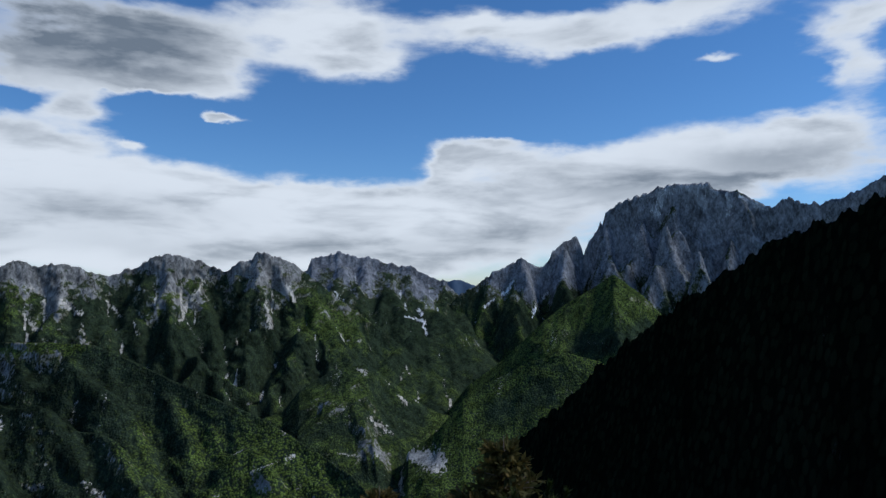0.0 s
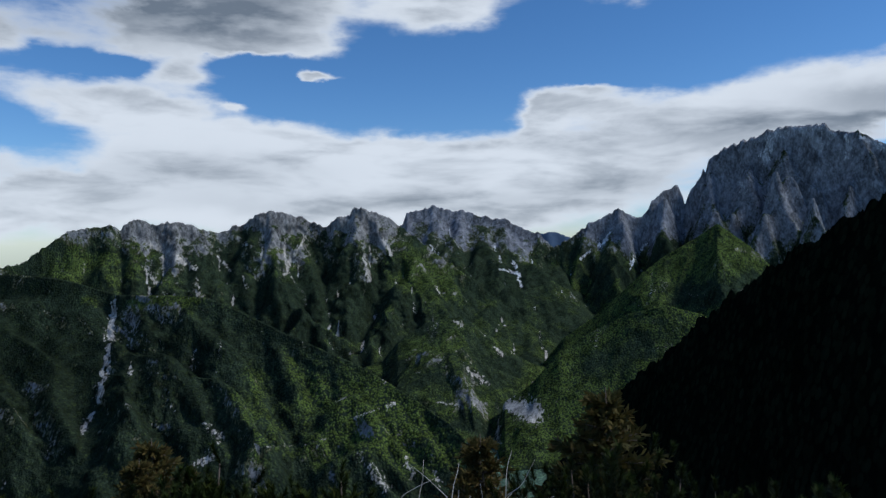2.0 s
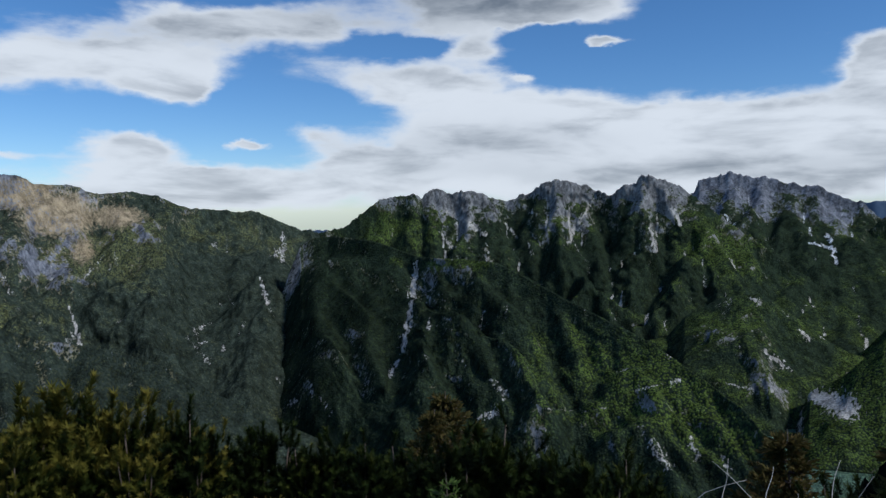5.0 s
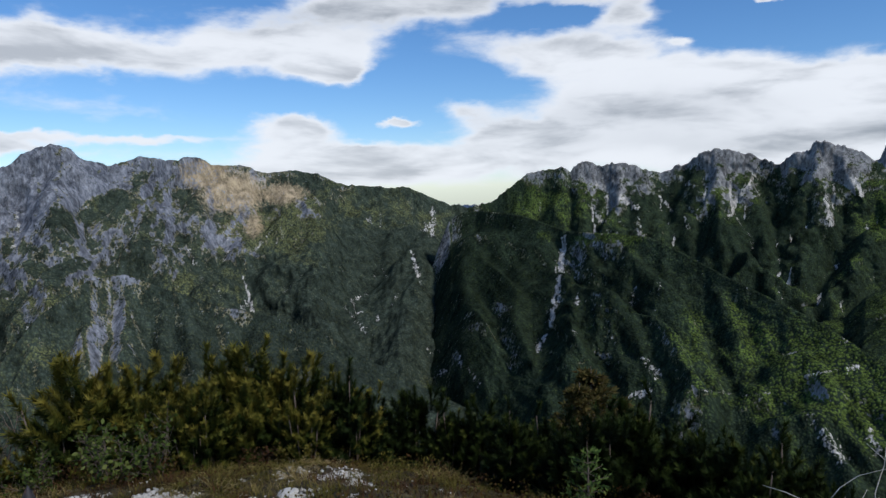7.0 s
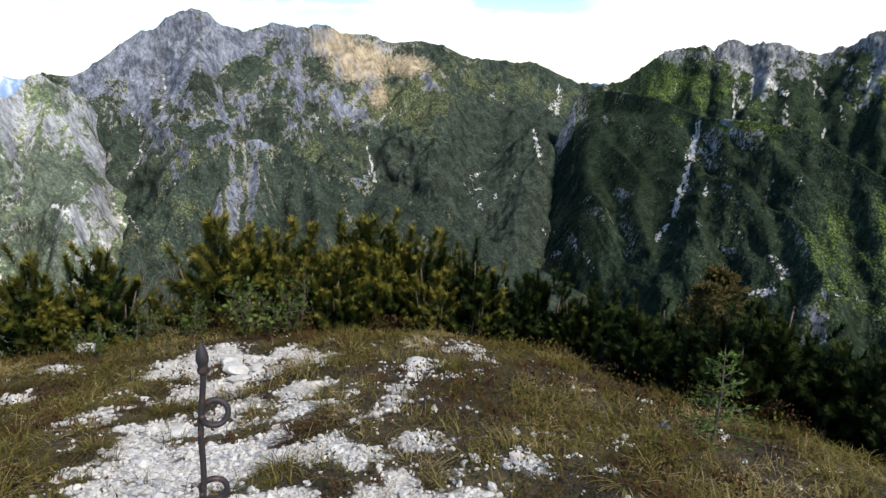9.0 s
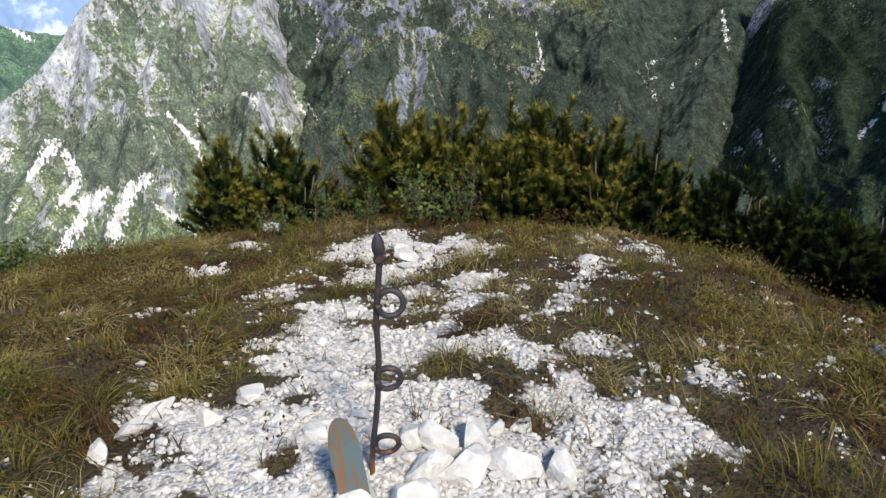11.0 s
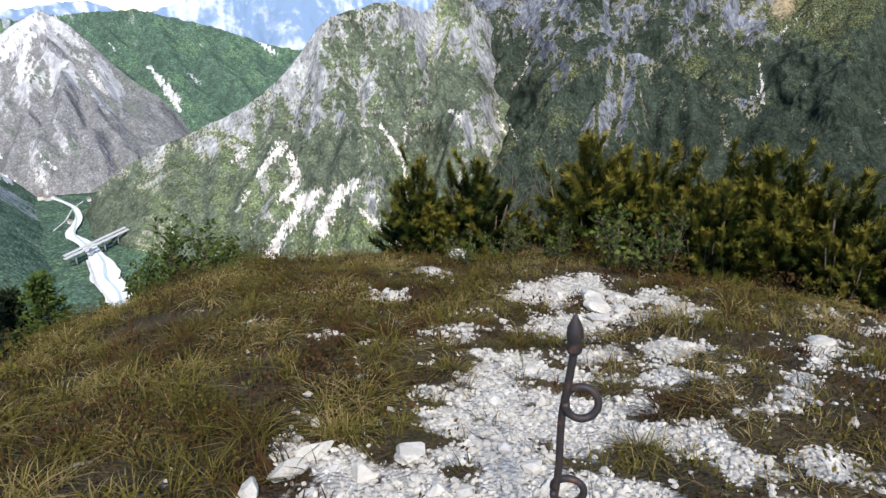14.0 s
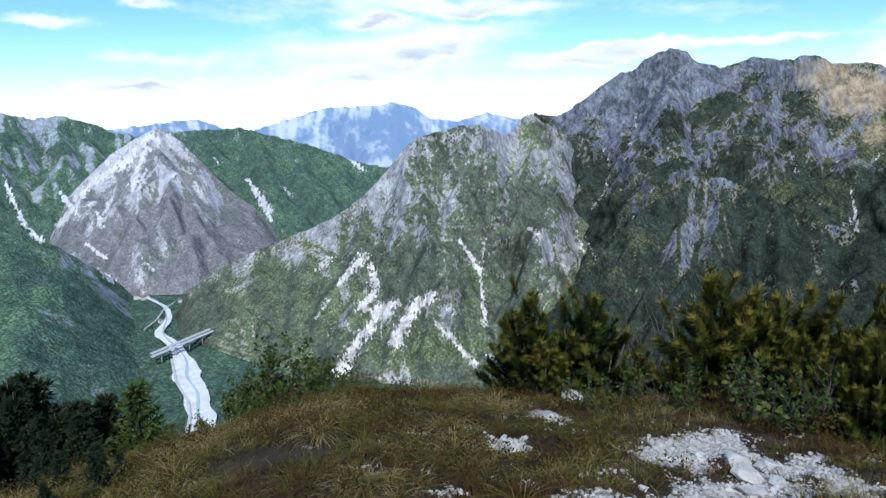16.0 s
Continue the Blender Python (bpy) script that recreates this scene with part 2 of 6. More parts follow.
# all base colours raised so that haze over the spur is painted in
M_SPARSE = mountain_material("thin pine wood on limestone, lightened for haze", (0.150, 0.172, 0.122), (0.215, 0.26, 0.115), (0.42, 0.41, 0.385), (0.18, 0.18, 0.18), (0.84, 0.77, 0.68), turf=(0.38, 0.345, 0.235), turf2=(0.28, 0.27, 0.17), grit=0.75)
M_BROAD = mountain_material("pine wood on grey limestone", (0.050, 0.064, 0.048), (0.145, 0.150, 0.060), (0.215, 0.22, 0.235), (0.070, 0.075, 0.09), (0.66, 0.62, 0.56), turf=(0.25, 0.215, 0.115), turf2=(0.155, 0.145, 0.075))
# bluish, lightened base colours stand in for the haze over distant slopes
M_HAZE = mountain_material("far green ridge with painted haze", (0.115, 0.180, 0.130), (0.19, 0.30, 0.15), (0.36, 0.38, 0.40), (0.18, 0.20, 0.22), (0.80, 0.78, 0.75), 8.0, 1.0, 0.5, (0.20, 0.24, 0.12), (0.13, 0.18, 0.09))
# grey leafless wood, its colours also lightened in place of haze
M_PYR = mountain_material("bare leafless wood and scree", (0.34, 0.325, 0.32), (0.17, 0.21, 0.14), (0.56, 0.54, 0.52), (0.34, 0.33, 0.325), (0.84, 0.80, 0.74), 7.0, 1.0, 0.35, (0.31, 0.295, 0.275), (0.23, 0.22, 0.20))
# near-black base colours put the slope's deep shade into the material
M_DARK = mountain_material("forest with shade in its colour", (0.0045, 0.006, 0.0045), (0.008, 0.011, 0.006), (0.03, 0.03, 0.03), (0.015, 0.015, 0.015), (0.15, 0.15, 0.15), 4.0, 0.3, 0.5, (0.008, 0.008, 0.006), (0.005, 0.006, 0.005))


# blue base colours paint in the haze of the far distance
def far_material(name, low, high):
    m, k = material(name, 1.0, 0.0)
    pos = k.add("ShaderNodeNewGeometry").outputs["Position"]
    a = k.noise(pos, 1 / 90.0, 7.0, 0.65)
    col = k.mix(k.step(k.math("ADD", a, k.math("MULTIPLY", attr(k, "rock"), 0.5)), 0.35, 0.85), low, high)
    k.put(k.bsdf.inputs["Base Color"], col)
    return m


M_FAR = far_material("far range with blue haze in its colour", (0.20, 0.28, 0.40), (0.54, 0.58, 0.63))
M_GAP = far_material("far hill with blue haze in its colour", (0.05, 0.08, 0.13), (0.09, 0.12, 0.17))


class Soup:
    """Collects tubes, triangles and quads with one tone value a vertex, for one mesh."""

    def __init__(self):
        self.v, self.f, self.t, self.n = [], [], [], 0

    def push(self, verts, faces, tone):
        self.v.append(np.asarray(verts, float).reshape(-1, 3))
        self.f.extend((np.asarray(faces) + self.n).tolist())
        self.t.append(np.broadcast_to(np.asarray(tone, float), (len(self.v[-1]),)))
        self.n += len(self.v[-1])

    def tube(self, pts, radii, sides=5, tone=0.5):
        pts = np.asarray(pts, float)
        tang = np.gradient(pts, axis=0)
        tang /= np.linalg.norm(tang, axis=1, keepdims=True) + 1e-9
        ref = np.array([0.31, 0.2, 0.93]) if abs(tang[0][2]) < 0.9 else np.array([1.0, 0.1, 0])
        u = np.cross(tang, ref)
        u /= np.linalg.norm(u, axis=1, keepdims=True) + 1e-9
        w = np.cross(tang, u)
        a = np.linspace(0, 2 * np.pi, sides, endpoint=False)
        ring = pts[:, None] + np.asarray(radii)[:, None, None] * (u[:, None] * np.cos(a)[None, :, None] + w[:, None] * np.sin(a)[None, :, None])
        n = len(pts)
        faces = [(i * sides + j, i * sides + (j + 1) % sides, (i + 1) * sides + (j + 1) % sides, (i + 1) * sides + j) for i in range(n - 1) for j in range(sides)]
        self.push(ring, faces, tone)
        caps = [tuple(range(sides))[::-1], tuple(range((n - 1) * sides, n * sides))]
        self.f.extend([tuple(q + self.n - n * sides for q in cp) for cp in caps])

    def mesh(self, name, mat, flat=False):
        me = bpy.data.meshes.new(name)
        me.from_pydata(np.vstack(self.v), [], self.f)
        at = me.attributes.new("tone", "FLOAT", "POINT")
        at.data.foreach_set("value", np.concatenate(self.t).astype(np.float32))
        if not flat:
            me.polygons.foreach_set("use_smooth", np.ones(len(me.polygons), dtype=bool))
        me.materials.append(mat)
        return me


def part(name, soup, mat, parent, label="", flat=False):
    """Links a soup as one mesh object under a thing."""
    ob = new(name, soup.mesh(name, mat, flat))
    ob.parent = parent
    return tagged(ob, label)

# ---------- relief ----------
def lattice(ix, iy, seed):
    v = (ix * 374761393 + iy * 668265263 + seed * 1442695041) & 0xFFFFFFFF
    v = ((v ^ (v >> 13)) * 1274126177) & 0xFFFFFFFF
    return ((v ^ (v >> 16)) & 0xFFFFFF) / 16777216.0


def gnoise(x, y, seed):
    """Gradient noise on arrays, about -0.7 to 0.7."""
    ix, iy = np.floor(x).astype(np.int64), np.floor(y).astype(np.int64)
    fx, fy = x - ix, y - iy
    u, v = fx * fx * fx * (fx * (fx * 6 - 15) + 10), fy * fy * fy * (fy * (fy * 6 - 15) + 10)

    def corner(dx, dy):
        a = lattice(ix + dx, iy + dy, seed) * 2 * np.pi
        return np.cos(a) * (fx - dx) + np.sin(a) * (fy - dy)

    lo = corner(0, 0) * (1 - u) + corner(1, 0) * u
    hi = corner(0, 1) * (1 - u) + corner(1, 1) * u
    return lo * (1 - v) + hi * v


def fbm(x, y, seed, octaves=4, gain=0.5):
    s, a = 0.0, 1.0
    for i in range(octaves):
        s = s + a * gnoise(x * 2 ** i + 17.3 * i, y * 2 ** i - 9.1 * i, seed + i)
        a *= gain
    return s


def smooth(v, lo, hi):
    t = np.clip((v - lo) / (hi - lo), 0, 1)
    return t * t * (3 - 2 * t)


def bend(table, az, col=1):
    """Smooth interpolation of a short table of (azimuth, value)."""
    t = sorted(table)
    return np.interp(az, [r[0] for r in t], [r[col] for r in t])


def grid_object(name, points, mat, masks=None, smooth_faces=True):
    ny, nx = points.shape[:2]
    me = bpy.data.meshes.new(name)
    idx = np.arange(ny * nx).reshape(ny, nx)
    quads = np.stack([idx[:-1, :-1], idx[:-1, 1:], idx[1:, 1:], idx[1:, :-1]], -1).reshape(-1, 4)
    me.vertices.add(ny * nx)
    me.vertices.foreach_set("co", points.reshape(-1).astype(np.float32))
    me.loops.add(quads.size)
    me.loops.foreach_set("vertex_index", quads.reshape(-1).astype(np.int32))
    me.polygons.add(len(quads))
    me.polygons.foreach_set("loop_start", np.arange(0, quads.size, 4, dtype=np.int32))
    me.update(calc_edges=True)
    me.validate()
    if smooth_faces:
        me.polygons.foreach_set("use_smooth", np.ones(len(quads), dtype=bool))
    for key, val in (masks or {}).items():
        at = me.attributes.new(key, "FLOAT", "POINT")
        at.data.foreach_set("value", np.ascontiguousarray(val, dtype=np.float32).reshape(-1))
    me.materials.append(mat)
    return new(name, me)


def erode(height, span, run, seed, steps=24, slope=0.8, power=0.42, reach=34.0):
    """Running water on a slope that rises by row: branching gullies and the spurs between them.
    height: (rows, columns) above the foot; span, run: metres across and up. Returns height and the area drained."""
    nr, nc = height.shape
    dx, dy = span / nc, run / nr
    h = height.copy()
    col = np.arange(nc)
    offs = range(-3, 4)
    area = None
    for it in range(steps):
        area = np.ones((nr, nc))
        to = np.zeros((nr, nc), dtype=np.int64)
        far = np.ones((nr, nc))
        for i in range(nr - 1, 0, -1):
            best = np.full(nc, -1e9)
            for o in offs:
                j = np.clip(col + o, 0, nc - 1)
                ln = math.hypot(dy, o * dx)
                g = (h[i] - h[i - 1][j]) / ln
                take = g > best
                best = np.where(take, g, best)
                to[i] = np.where(take, j, to[i])
                far[i] = np.where(take, ln, far[i])
            area[i - 1] += np.bincount(to[i], weights=area[i], minlength=nc)
        f = reach * area ** power / far
        for i in range(1, nr):
            h[i] = (h[i] + slope * reach + f[i] * h[i - 1][to[i]]) / (1 + f[i])
        h[1:-1] = h[1:-1] * 0.90 + 0.05 * (np.roll(h[1:-1], 1, 1) + np.roll(h[1:-1], -1, 1))
    return h, area


def resample(m, rows, cols):
    """Bilinear reading of a grid at fractional rows and columns."""
    i = np.clip(np.floor(rows).astype(int), 0, m.shape[0] - 2)
    j = np.clip(np.floor(cols).astype(int), 0, m.shape[1] - 2)
    u, v = np.clip(rows - i, 0, 1), np.clip(cols - j, 0, 1)
    return (m[i, j] * (1 - v) + m[i, j + 1] * v) * (1 - u) + (m[i + 1, j] * (1 - v) + m[i + 1, j + 1] * v) * u


def from_line(A, el, a, e, b, f):
    """Degrees from the line between two directions, and how far along it."""
    px, py, qx, qy = A - a, el - e, b - a, f - e
    t = np.clip((px * qx + py * qy) / (qx * qx + qy * qy), 0, 1)
    return np.hypot(px - t * qx, py - t * qy), t


EYE = 1.65
FLOOR = -660.0


def mountain(label, mat, crest, dist, foot, step=0.09, rows=180, seed=1, curve=1.25, relief=1.0, jag=0.12, foot_d=None,
             rockline=2.0, rocky=0.16, lush_lit=0.35, scree=0.35, streaks=(), lights=(), dry=(), name="mountain", back=0.35, gully=3.0,
             kind="structure", crags=0.0, big=900.0, teeth_size=70.0, water=0.45, slope=0.9, bare=(), ribs=(), form=(), wooded=0.0):
    """A mountain side seen from the ridge: crest (az, el), crest distance (az, m) and foot (az, el), with carved spurs
    and gullies.
    rockline: elevation angle above which bare rock takes over. streaks: scree chutes (az, el, az, el, half width,
    amount).
    lights: stands of beech or, below zero, dark conifers, partly painted for sunlit patches and cloud shade (az, el,
    raz, rel, amount). dry: tan meadows (az, el, raz, rel, amount)."""
    a0, a1 = min(r[0] for r in crest), max(r[0] for r in crest)
    az = np.arange(a0, a1 + step, step)
    ec, dc, ef = bend(crest, az), bend(dist, az), bend(foot, az)
    mean = float(np.mean(dc))
    s = np.radians(az) * mean
    teeth = jag * (np.abs(fbm(s / teeth_size, s * 0 + 3.3, seed + 50, 5, 0.58)) - 0.22) * 1.7
    zc = dc * np.tan(np.radians(ec))
    zt = dc * np.tan(np.radians(ec + teeth)) - zc
    if foot_d is None:
        df = (FLOOR - EYE) / np.tan(np.radians(ef))
        zf = np.full_like(df, FLOOR - EYE)
    else:
        df = bend(foot_d, az)
        zf = df * np.tan(np.radians(ef))
    df = np.minimum(df, dc * 0.93)
    V = (np.linspace(0, 1, rows) ** 0.9)[:, None] + 0 * az[None, :]
    d = df + (dc - df) * V
    z = zf + (zc - zf) * V ** curve + zt * V ** 14
    S = s[None, :] + 0 * V
    run = np.hypot(dc - df, zc - zf)
    size = np.clip(run / 1500.0, 0.15, 1.0)
    Rr = run * (1 - V)
    wx = fbm(S / 650.0, Rr / 900.0, seed + 7, 3) * 260 + fbm(S / 90.0, Rr / 130.0, seed + 8, 3) * 26
    wy = fbm(S / 400.0, Rr / 400.0, seed + 9, 3) * 150
    cut, chute = 0.0, 0.0
    for i, (L, amp) in enumerate(((big, 0.40), (big * 0.45, 0.44), (big * 0.2, 0.42), (big * 0.09, 0.34), (big * 0.042, 0.27), (big * 0.02, 0.20))):
        g = max(1.1, gully - 0.4 * i)
        n = gnoise((S + wx * (1.0 if i < 4 else 0.3)) / L, (Rr + wy) / (L * g) + 0.37 * i, seed + 11 * i)
        r = np.minimum(np.abs(n) * 2.4, 1.3)
        cut = cut - r * amp * L
        if i in (1, 2, 3):
            chute = np.maximum(chute, smooth(r, 0.75, 1.15) * (0.8, 1.0, 0.9)[i - 1])
    fade = smooth(1 - V, 0.0, 0.34)
    if water:
        cell = float(np.mean(run)) / 64.0
        nc = max(24, int((s[-1] - s[0]) / cell))
        sc0 = np.linspace(s[0], s[-1], nc)
        rise, rn = np.interp(sc0, s, zc - zf), np.interp(sc0, s, run)
        v0 = np.linspace(0, 1, 64)[:, None]
        up = (1 - v0) * rn[None, :]
        h0 = rise[None, :] * v0 ** curve
        x0 = sc0[None, :] + 0 * v0
        h0 = h0 + (fbm(x0 / 620.0, up / 620.0, seed + 3, 4, 0.6) * 260) * np.clip(rn / 1800.0, 0.2, 1.2) * smooth(v0, 0, 0.15)
        h0, area = erode(h0, sc0[-1] - sc0[0], float(np.mean(rn)), seed, slope=slope)
        k0 = np.ones(13) / 13.0
        mean_top = np.convolve(np.pad(h0[-1], 6, mode="edge"), k0, "valid")
        mean_rise = np.convolve(np.pad(rise, 6, mode="edge"), k0, "valid")
        h0 = h0 * (mean_rise / mean_top)[None, :]
        for _ in range(3):
            h0[1:-1] = (h0[:-2] + h0[2:] + 2 * h0[1:-1]) / 4
            h0[:, 1:-1] = (h0[:, :-2] + h0[:, 2:] + 2 * h0[:, 1:-1]) / 4
        wig = 9.0 * fbm(S / 120.0, Rr / 120.0, seed + 6, 3)
        jj = (S + wig - s[0]) / (s[-1] - s[0]) * (nc - 1)
        ii = V * 63
        hh = resample(h0, ii, jj)
        flow = resample(np.log(area), ii, jj)
        raw = zf + hh * water + (zc - zf) * V ** curve * (1 - water)
        z = raw + (zc - raw[-1]) * V ** 3 + zt * V ** 14
        chute = smooth(flow, math.log(5), math.log(26))
        rough = 0.0
        for i, (L, amp) in enumerate(((260.0, 0.12), (120.0, 0.14), (55.0, 0.15), (25.0, 0.15))):
            n = gnoise((S + wx * 0.25) / L, (Rr + wy * 0.25) / (L * 1.5), seed + 11 * i)
            rough = rough - np.minimum(np.abs(n) * 2.4, 1.3) * amp * L
        z = z + rough * relief * size[None, :] * smooth(V, 0.0, 0.06) * smooth(1 - V, 0.0, 0.05)
        top = d * np.tan(np.radians(ec + np.maximum(teeth, 0) * V ** 6))
        z = np.minimum(z, top - (1 - V) * 60.0)
    else:
        flow = chute * 4.0
        h = cut * relief * size[None, :] * smooth(V, 0.0, 0.10)
        # towards the crest the spurs only step back and forth, so that the skyline holds
        push = -h * (0.50 + 0.45 * (1 - fade))
        z = z * (1 + push / d * (1 - fade)) + h * 0.78 * fade
        d = d + push
    A = az[None, :] + 0 * V
    el = np.degrees(np.arctan2(z, d))
    drift = fbm(A * 0.5, el * 0.5, seed + 31, 4, 0.6) * 1.6
    out, back_in = 0.0 * d, 0.0 * d
    for (a, e, b, f2, w, amt) in form:
        p = amt * np.clip(1 - from_line(A + drift, el, a, e, b, f2)[0] / w, 0, 1) ** 1.3
        out, back_in = np.maximum(out, p), np.minimum(back_in, p)
    near = 1 - (out + back_in) / np.hypot(d, z)
    d, z = d * near, z * near
    du = np.gradient(np.stack([S * d / mean, d, z], -1), axis=1)
    dv = np.gradient(np.stack([S * d / mean, d, z], -1), axis=0)
    nrm = np.cross(du, dv)
    steep = 1 - np.abs(nrm[..., 2]) / (np.linalg.norm(nrm, axis=-1) + 1e-9)
    # material masks
    patch = fbm(S / 240.0, Rr / 300.0, seed + 90, 5, 0.6)
    stripe = fbm(S / 45.0, Rr / 260.0, seed + 95, 3)
    line = bend(rockline, az)[None, :] if isinstance(rockline, (list, tuple)) else rockline
    rock = 0.42 - wooded + np.clip((el - line) * rocky, -0.8, 0.6) + patch * 0.9 + stripe * 0.12 + np.clip((steep - np.median(steep)) * 1.8, -0.5, 0.6)
    scr = scree * chute * smooth(patch + stripe * 0.4, -0.25, 0.35) * smooth(V, 0.04, 0.2)
    for (a, e, ra, re, amt) in bare:
        rock = rock + amt * np.exp(-(((A + drift - a) / ra) ** 2 + ((el - e) / re) ** 2))
    for (a, e, b, f2, w, amt) in ribs:
        rock = rock + amt * np.clip(1.3 - from_line(A + drift, el, a, e, b, f2)[0] / w, 0, 1)
    wob = fbm(A * 2.1, el * 2.1, seed + 33, 4, 0.6) * 0.5
    frill = fbm(A * 6.0, el * 2.5, seed + 35, 4, 0.65) * 0.9
    for (a, e, b, f2, w, amt) in streaks:
        dd, t = from_line(A + wob * 0.45, el, a, e, b, f2)
        w = w * (0.55 + 0.7 * t)
        scr = np.maximum(scr, 0.8 * amt * np.clip(1.15 - dd / w + frill, 0, 1))
    lu = lush_lit + patch * 0.5 - chute * 0.25 + (np.median(steep) - steep) * 0.9
    for (a, e, ra, re, amt) in lights:
        lu = lu + amt * np.exp(-(((A - a) / ra) ** 2 + ((el - e) / re) ** 2))
    dr = np.zeros_like(lu)
    for (a, e, ra, re, amt) in dry:
        dr = np.maximum(dr, amt * np.exp(-(((A - a) / ra) ** 2 + ((el - e) / re) ** 2)))
    nb = 10
    q = (np.arange(1, nb + 1) / nb)[:, None]
    d = np.vstack([d, d[-1] + (dc - df) * back * q])
    z = np.vstack([z, z[-1] + (zf - z[-1]) * q])
    A2 = np.radians(np.vstack([A, np.repeat(az[None, :], nb, 0)]))
    pts = np.stack([-np.sin(A2) * d, np.cos(A2) * d, z + EYE], -1)
    pad = lambda m: np.vstack([m, np.repeat(m[-1:], nb, 0)])[::-1]
    ob = grid_object(name, pts[::-1], mat, {"rock": pad(rock), "scree": pad(scr), "lush_lit": pad(lu), "dry": pad(dr)})
    return tagged(ob, label, "mountain", kind=kind)


# scree chutes, scars and snow: azimuth, elevation, azimuth, elevation, half width, amount
SNOW = [(-5.9, 0.39, -5.1, -0.77, 0.18, 1.08), (-4.3, -1.03, -3.6, -1.87, 0.18, 0.94), (-7.8, -1.31, -7.5, -2.65, 0.18, 0.81), (-0.4, -4.19, -1.1, -4.01, 0.36, 1.22), (-8.2, -1.29, -8.6, -0.61, 0.18, 0.81), (-15.1, 6.9, -16.8, 7.2, 0.41, 1.3), (-16.8, 7.1, -18.8, 7.7, 0.48, 1.3), (-18.1, 7.6, -17.3, 5.7, 0.41, 1.3), (-18.8, 7.7, -21.1, 7.7, 0.48, 1.3), (-20.1, 7.5, -21.0, 6.4, 0.48, 1.3), (-21.1, 7.5, -21.9, 7.0, 0.41, 1.3), (-22.7, 6.9, -22.8, 5.6, 0.32, 1.2), (-23.6, 6.8, -25.3, 5.8, 0.32, 1.2), (-15.7, 4.1, -15.9, 3.3, 0.32, 1.1)]
QUARRY = [(2.9, -13.7, 0.6, -14.3, 0.9, 1.3), (3.4, -14.66, 3.5, -16.68, 0.3, 0.8), (1.5, -13.63, 0.1, -13.76, 0.3, 0.9)]
CHUTES = [(31.1, -0.19, 29.2, -1.15, 0.4, 0.9), (29.2, -1.15, 28.0, -2.1, 0.3, 0.8), (31.6, -1.85, 30.7, -3.27, 0.25, 0.7), (27.8, -2.81, 27.7, -4.23, 0.25, 0.7), (26.2, -1.17, 25.2, -2.35, 0.22, 0.8), (24.3, -2.82, 24.0, -3.76, 0.2, 0.7), (19.0, 0.66, 20.6, -1.89, 0.3, 0.8), (20.6, -1.89, 21.0, -2.82, 0.25, 0.8), (23.6, -0.47, 24.0, -0.24, 0.2, 0.7), (14.6, -1.2, 14.1, -3.46, 0.22, 0.85), (13.9, 1.28, 12.2, -1.2, 0.28, 0.9), (23.3, -6.11, 23.2, -6.34, 0.2, 0.6), (12.8, -6.59, 12.7, -6.81, 0.15, 0.6)]
HEAD = [(1.8, -2.41, 1.4, -4.05, 0.22, 0.9), (3.2, -2.64, 1.6, -3.02, 0.2, 0.8), (9.1, -0.54, 8.3, -1.41, 0.25, 0.6), (2.2, -1.8, 1.8, -2.41, 0.2, 0.8)]
SCARS = [(7.2, -6.9, 6.4, -7.2, 0.25, 0.8), (2.7, -8.66, 2.0, -9.3, 0.35, 0.95), (3.7, -9.14, 3.1, -9.64, 0.3, 0.8), (6.1, -10.8, 4.6, -11.92, 0.35, 0.8), (4.4, -11.9, 4.2, -12.14, 0.2, 0.7), (8.5, -13.54, 6.5, -13.86, 0.3, 0.6), (5.1, -13.63, 5.5, -13.88, 0.2, 0.7), (4.8, -7.75, 4.6, -8.16, 0.2, 0.6), (2.1, -6.84, 1.5, -7.13, 0.25, 0.8), (8.3, -10.76, 7.7, -10.71, 0.2, 0.5)]
CHUTE = [(33.6, -4.3, 34.0, -7.3, 0.38, 0.9), (34.0, -7.3, 34.5, -9.9, 0.33, 0.9), (34.5, -9.9, 34.9, -11.6, 0.33, 0.9), (35.1, -9.9, 34.8, -11.4, 0.19, 0.6), (35.2, -12.4, 36.0, -13.7, 0.33, 0.8), (32.6, -9.1, 32.7, -10.0, 0.24, 0.7), (28.0, -8.4, 28.2, -9.9, 0.43, 0.5), (26.0, -7.9, 26.2, -9.1, 0.28, 0.5), (29.8, -12.2, 29.9, -13.0, 0.24, 0.5), (33.1, -11.9, 32.9, -12.5, 0.24, 0.5), (37.8, -14.0, 38.0, -14.7, 0.52, 0.5), (27.4, -14.2, 26.2, -15.3, 0.52, 0.65), (26.5, -14.9, 26.4, -15.7, 0.28, 0.5), (28.4, -17.2, 27.1, -16.8, 0.47, 0.9), (44.3, -13.8, 45.4, -13.5, 0.38, 0.5), (15.2, -17.3, 13.1, -20.0, 0.66, 0.7)]
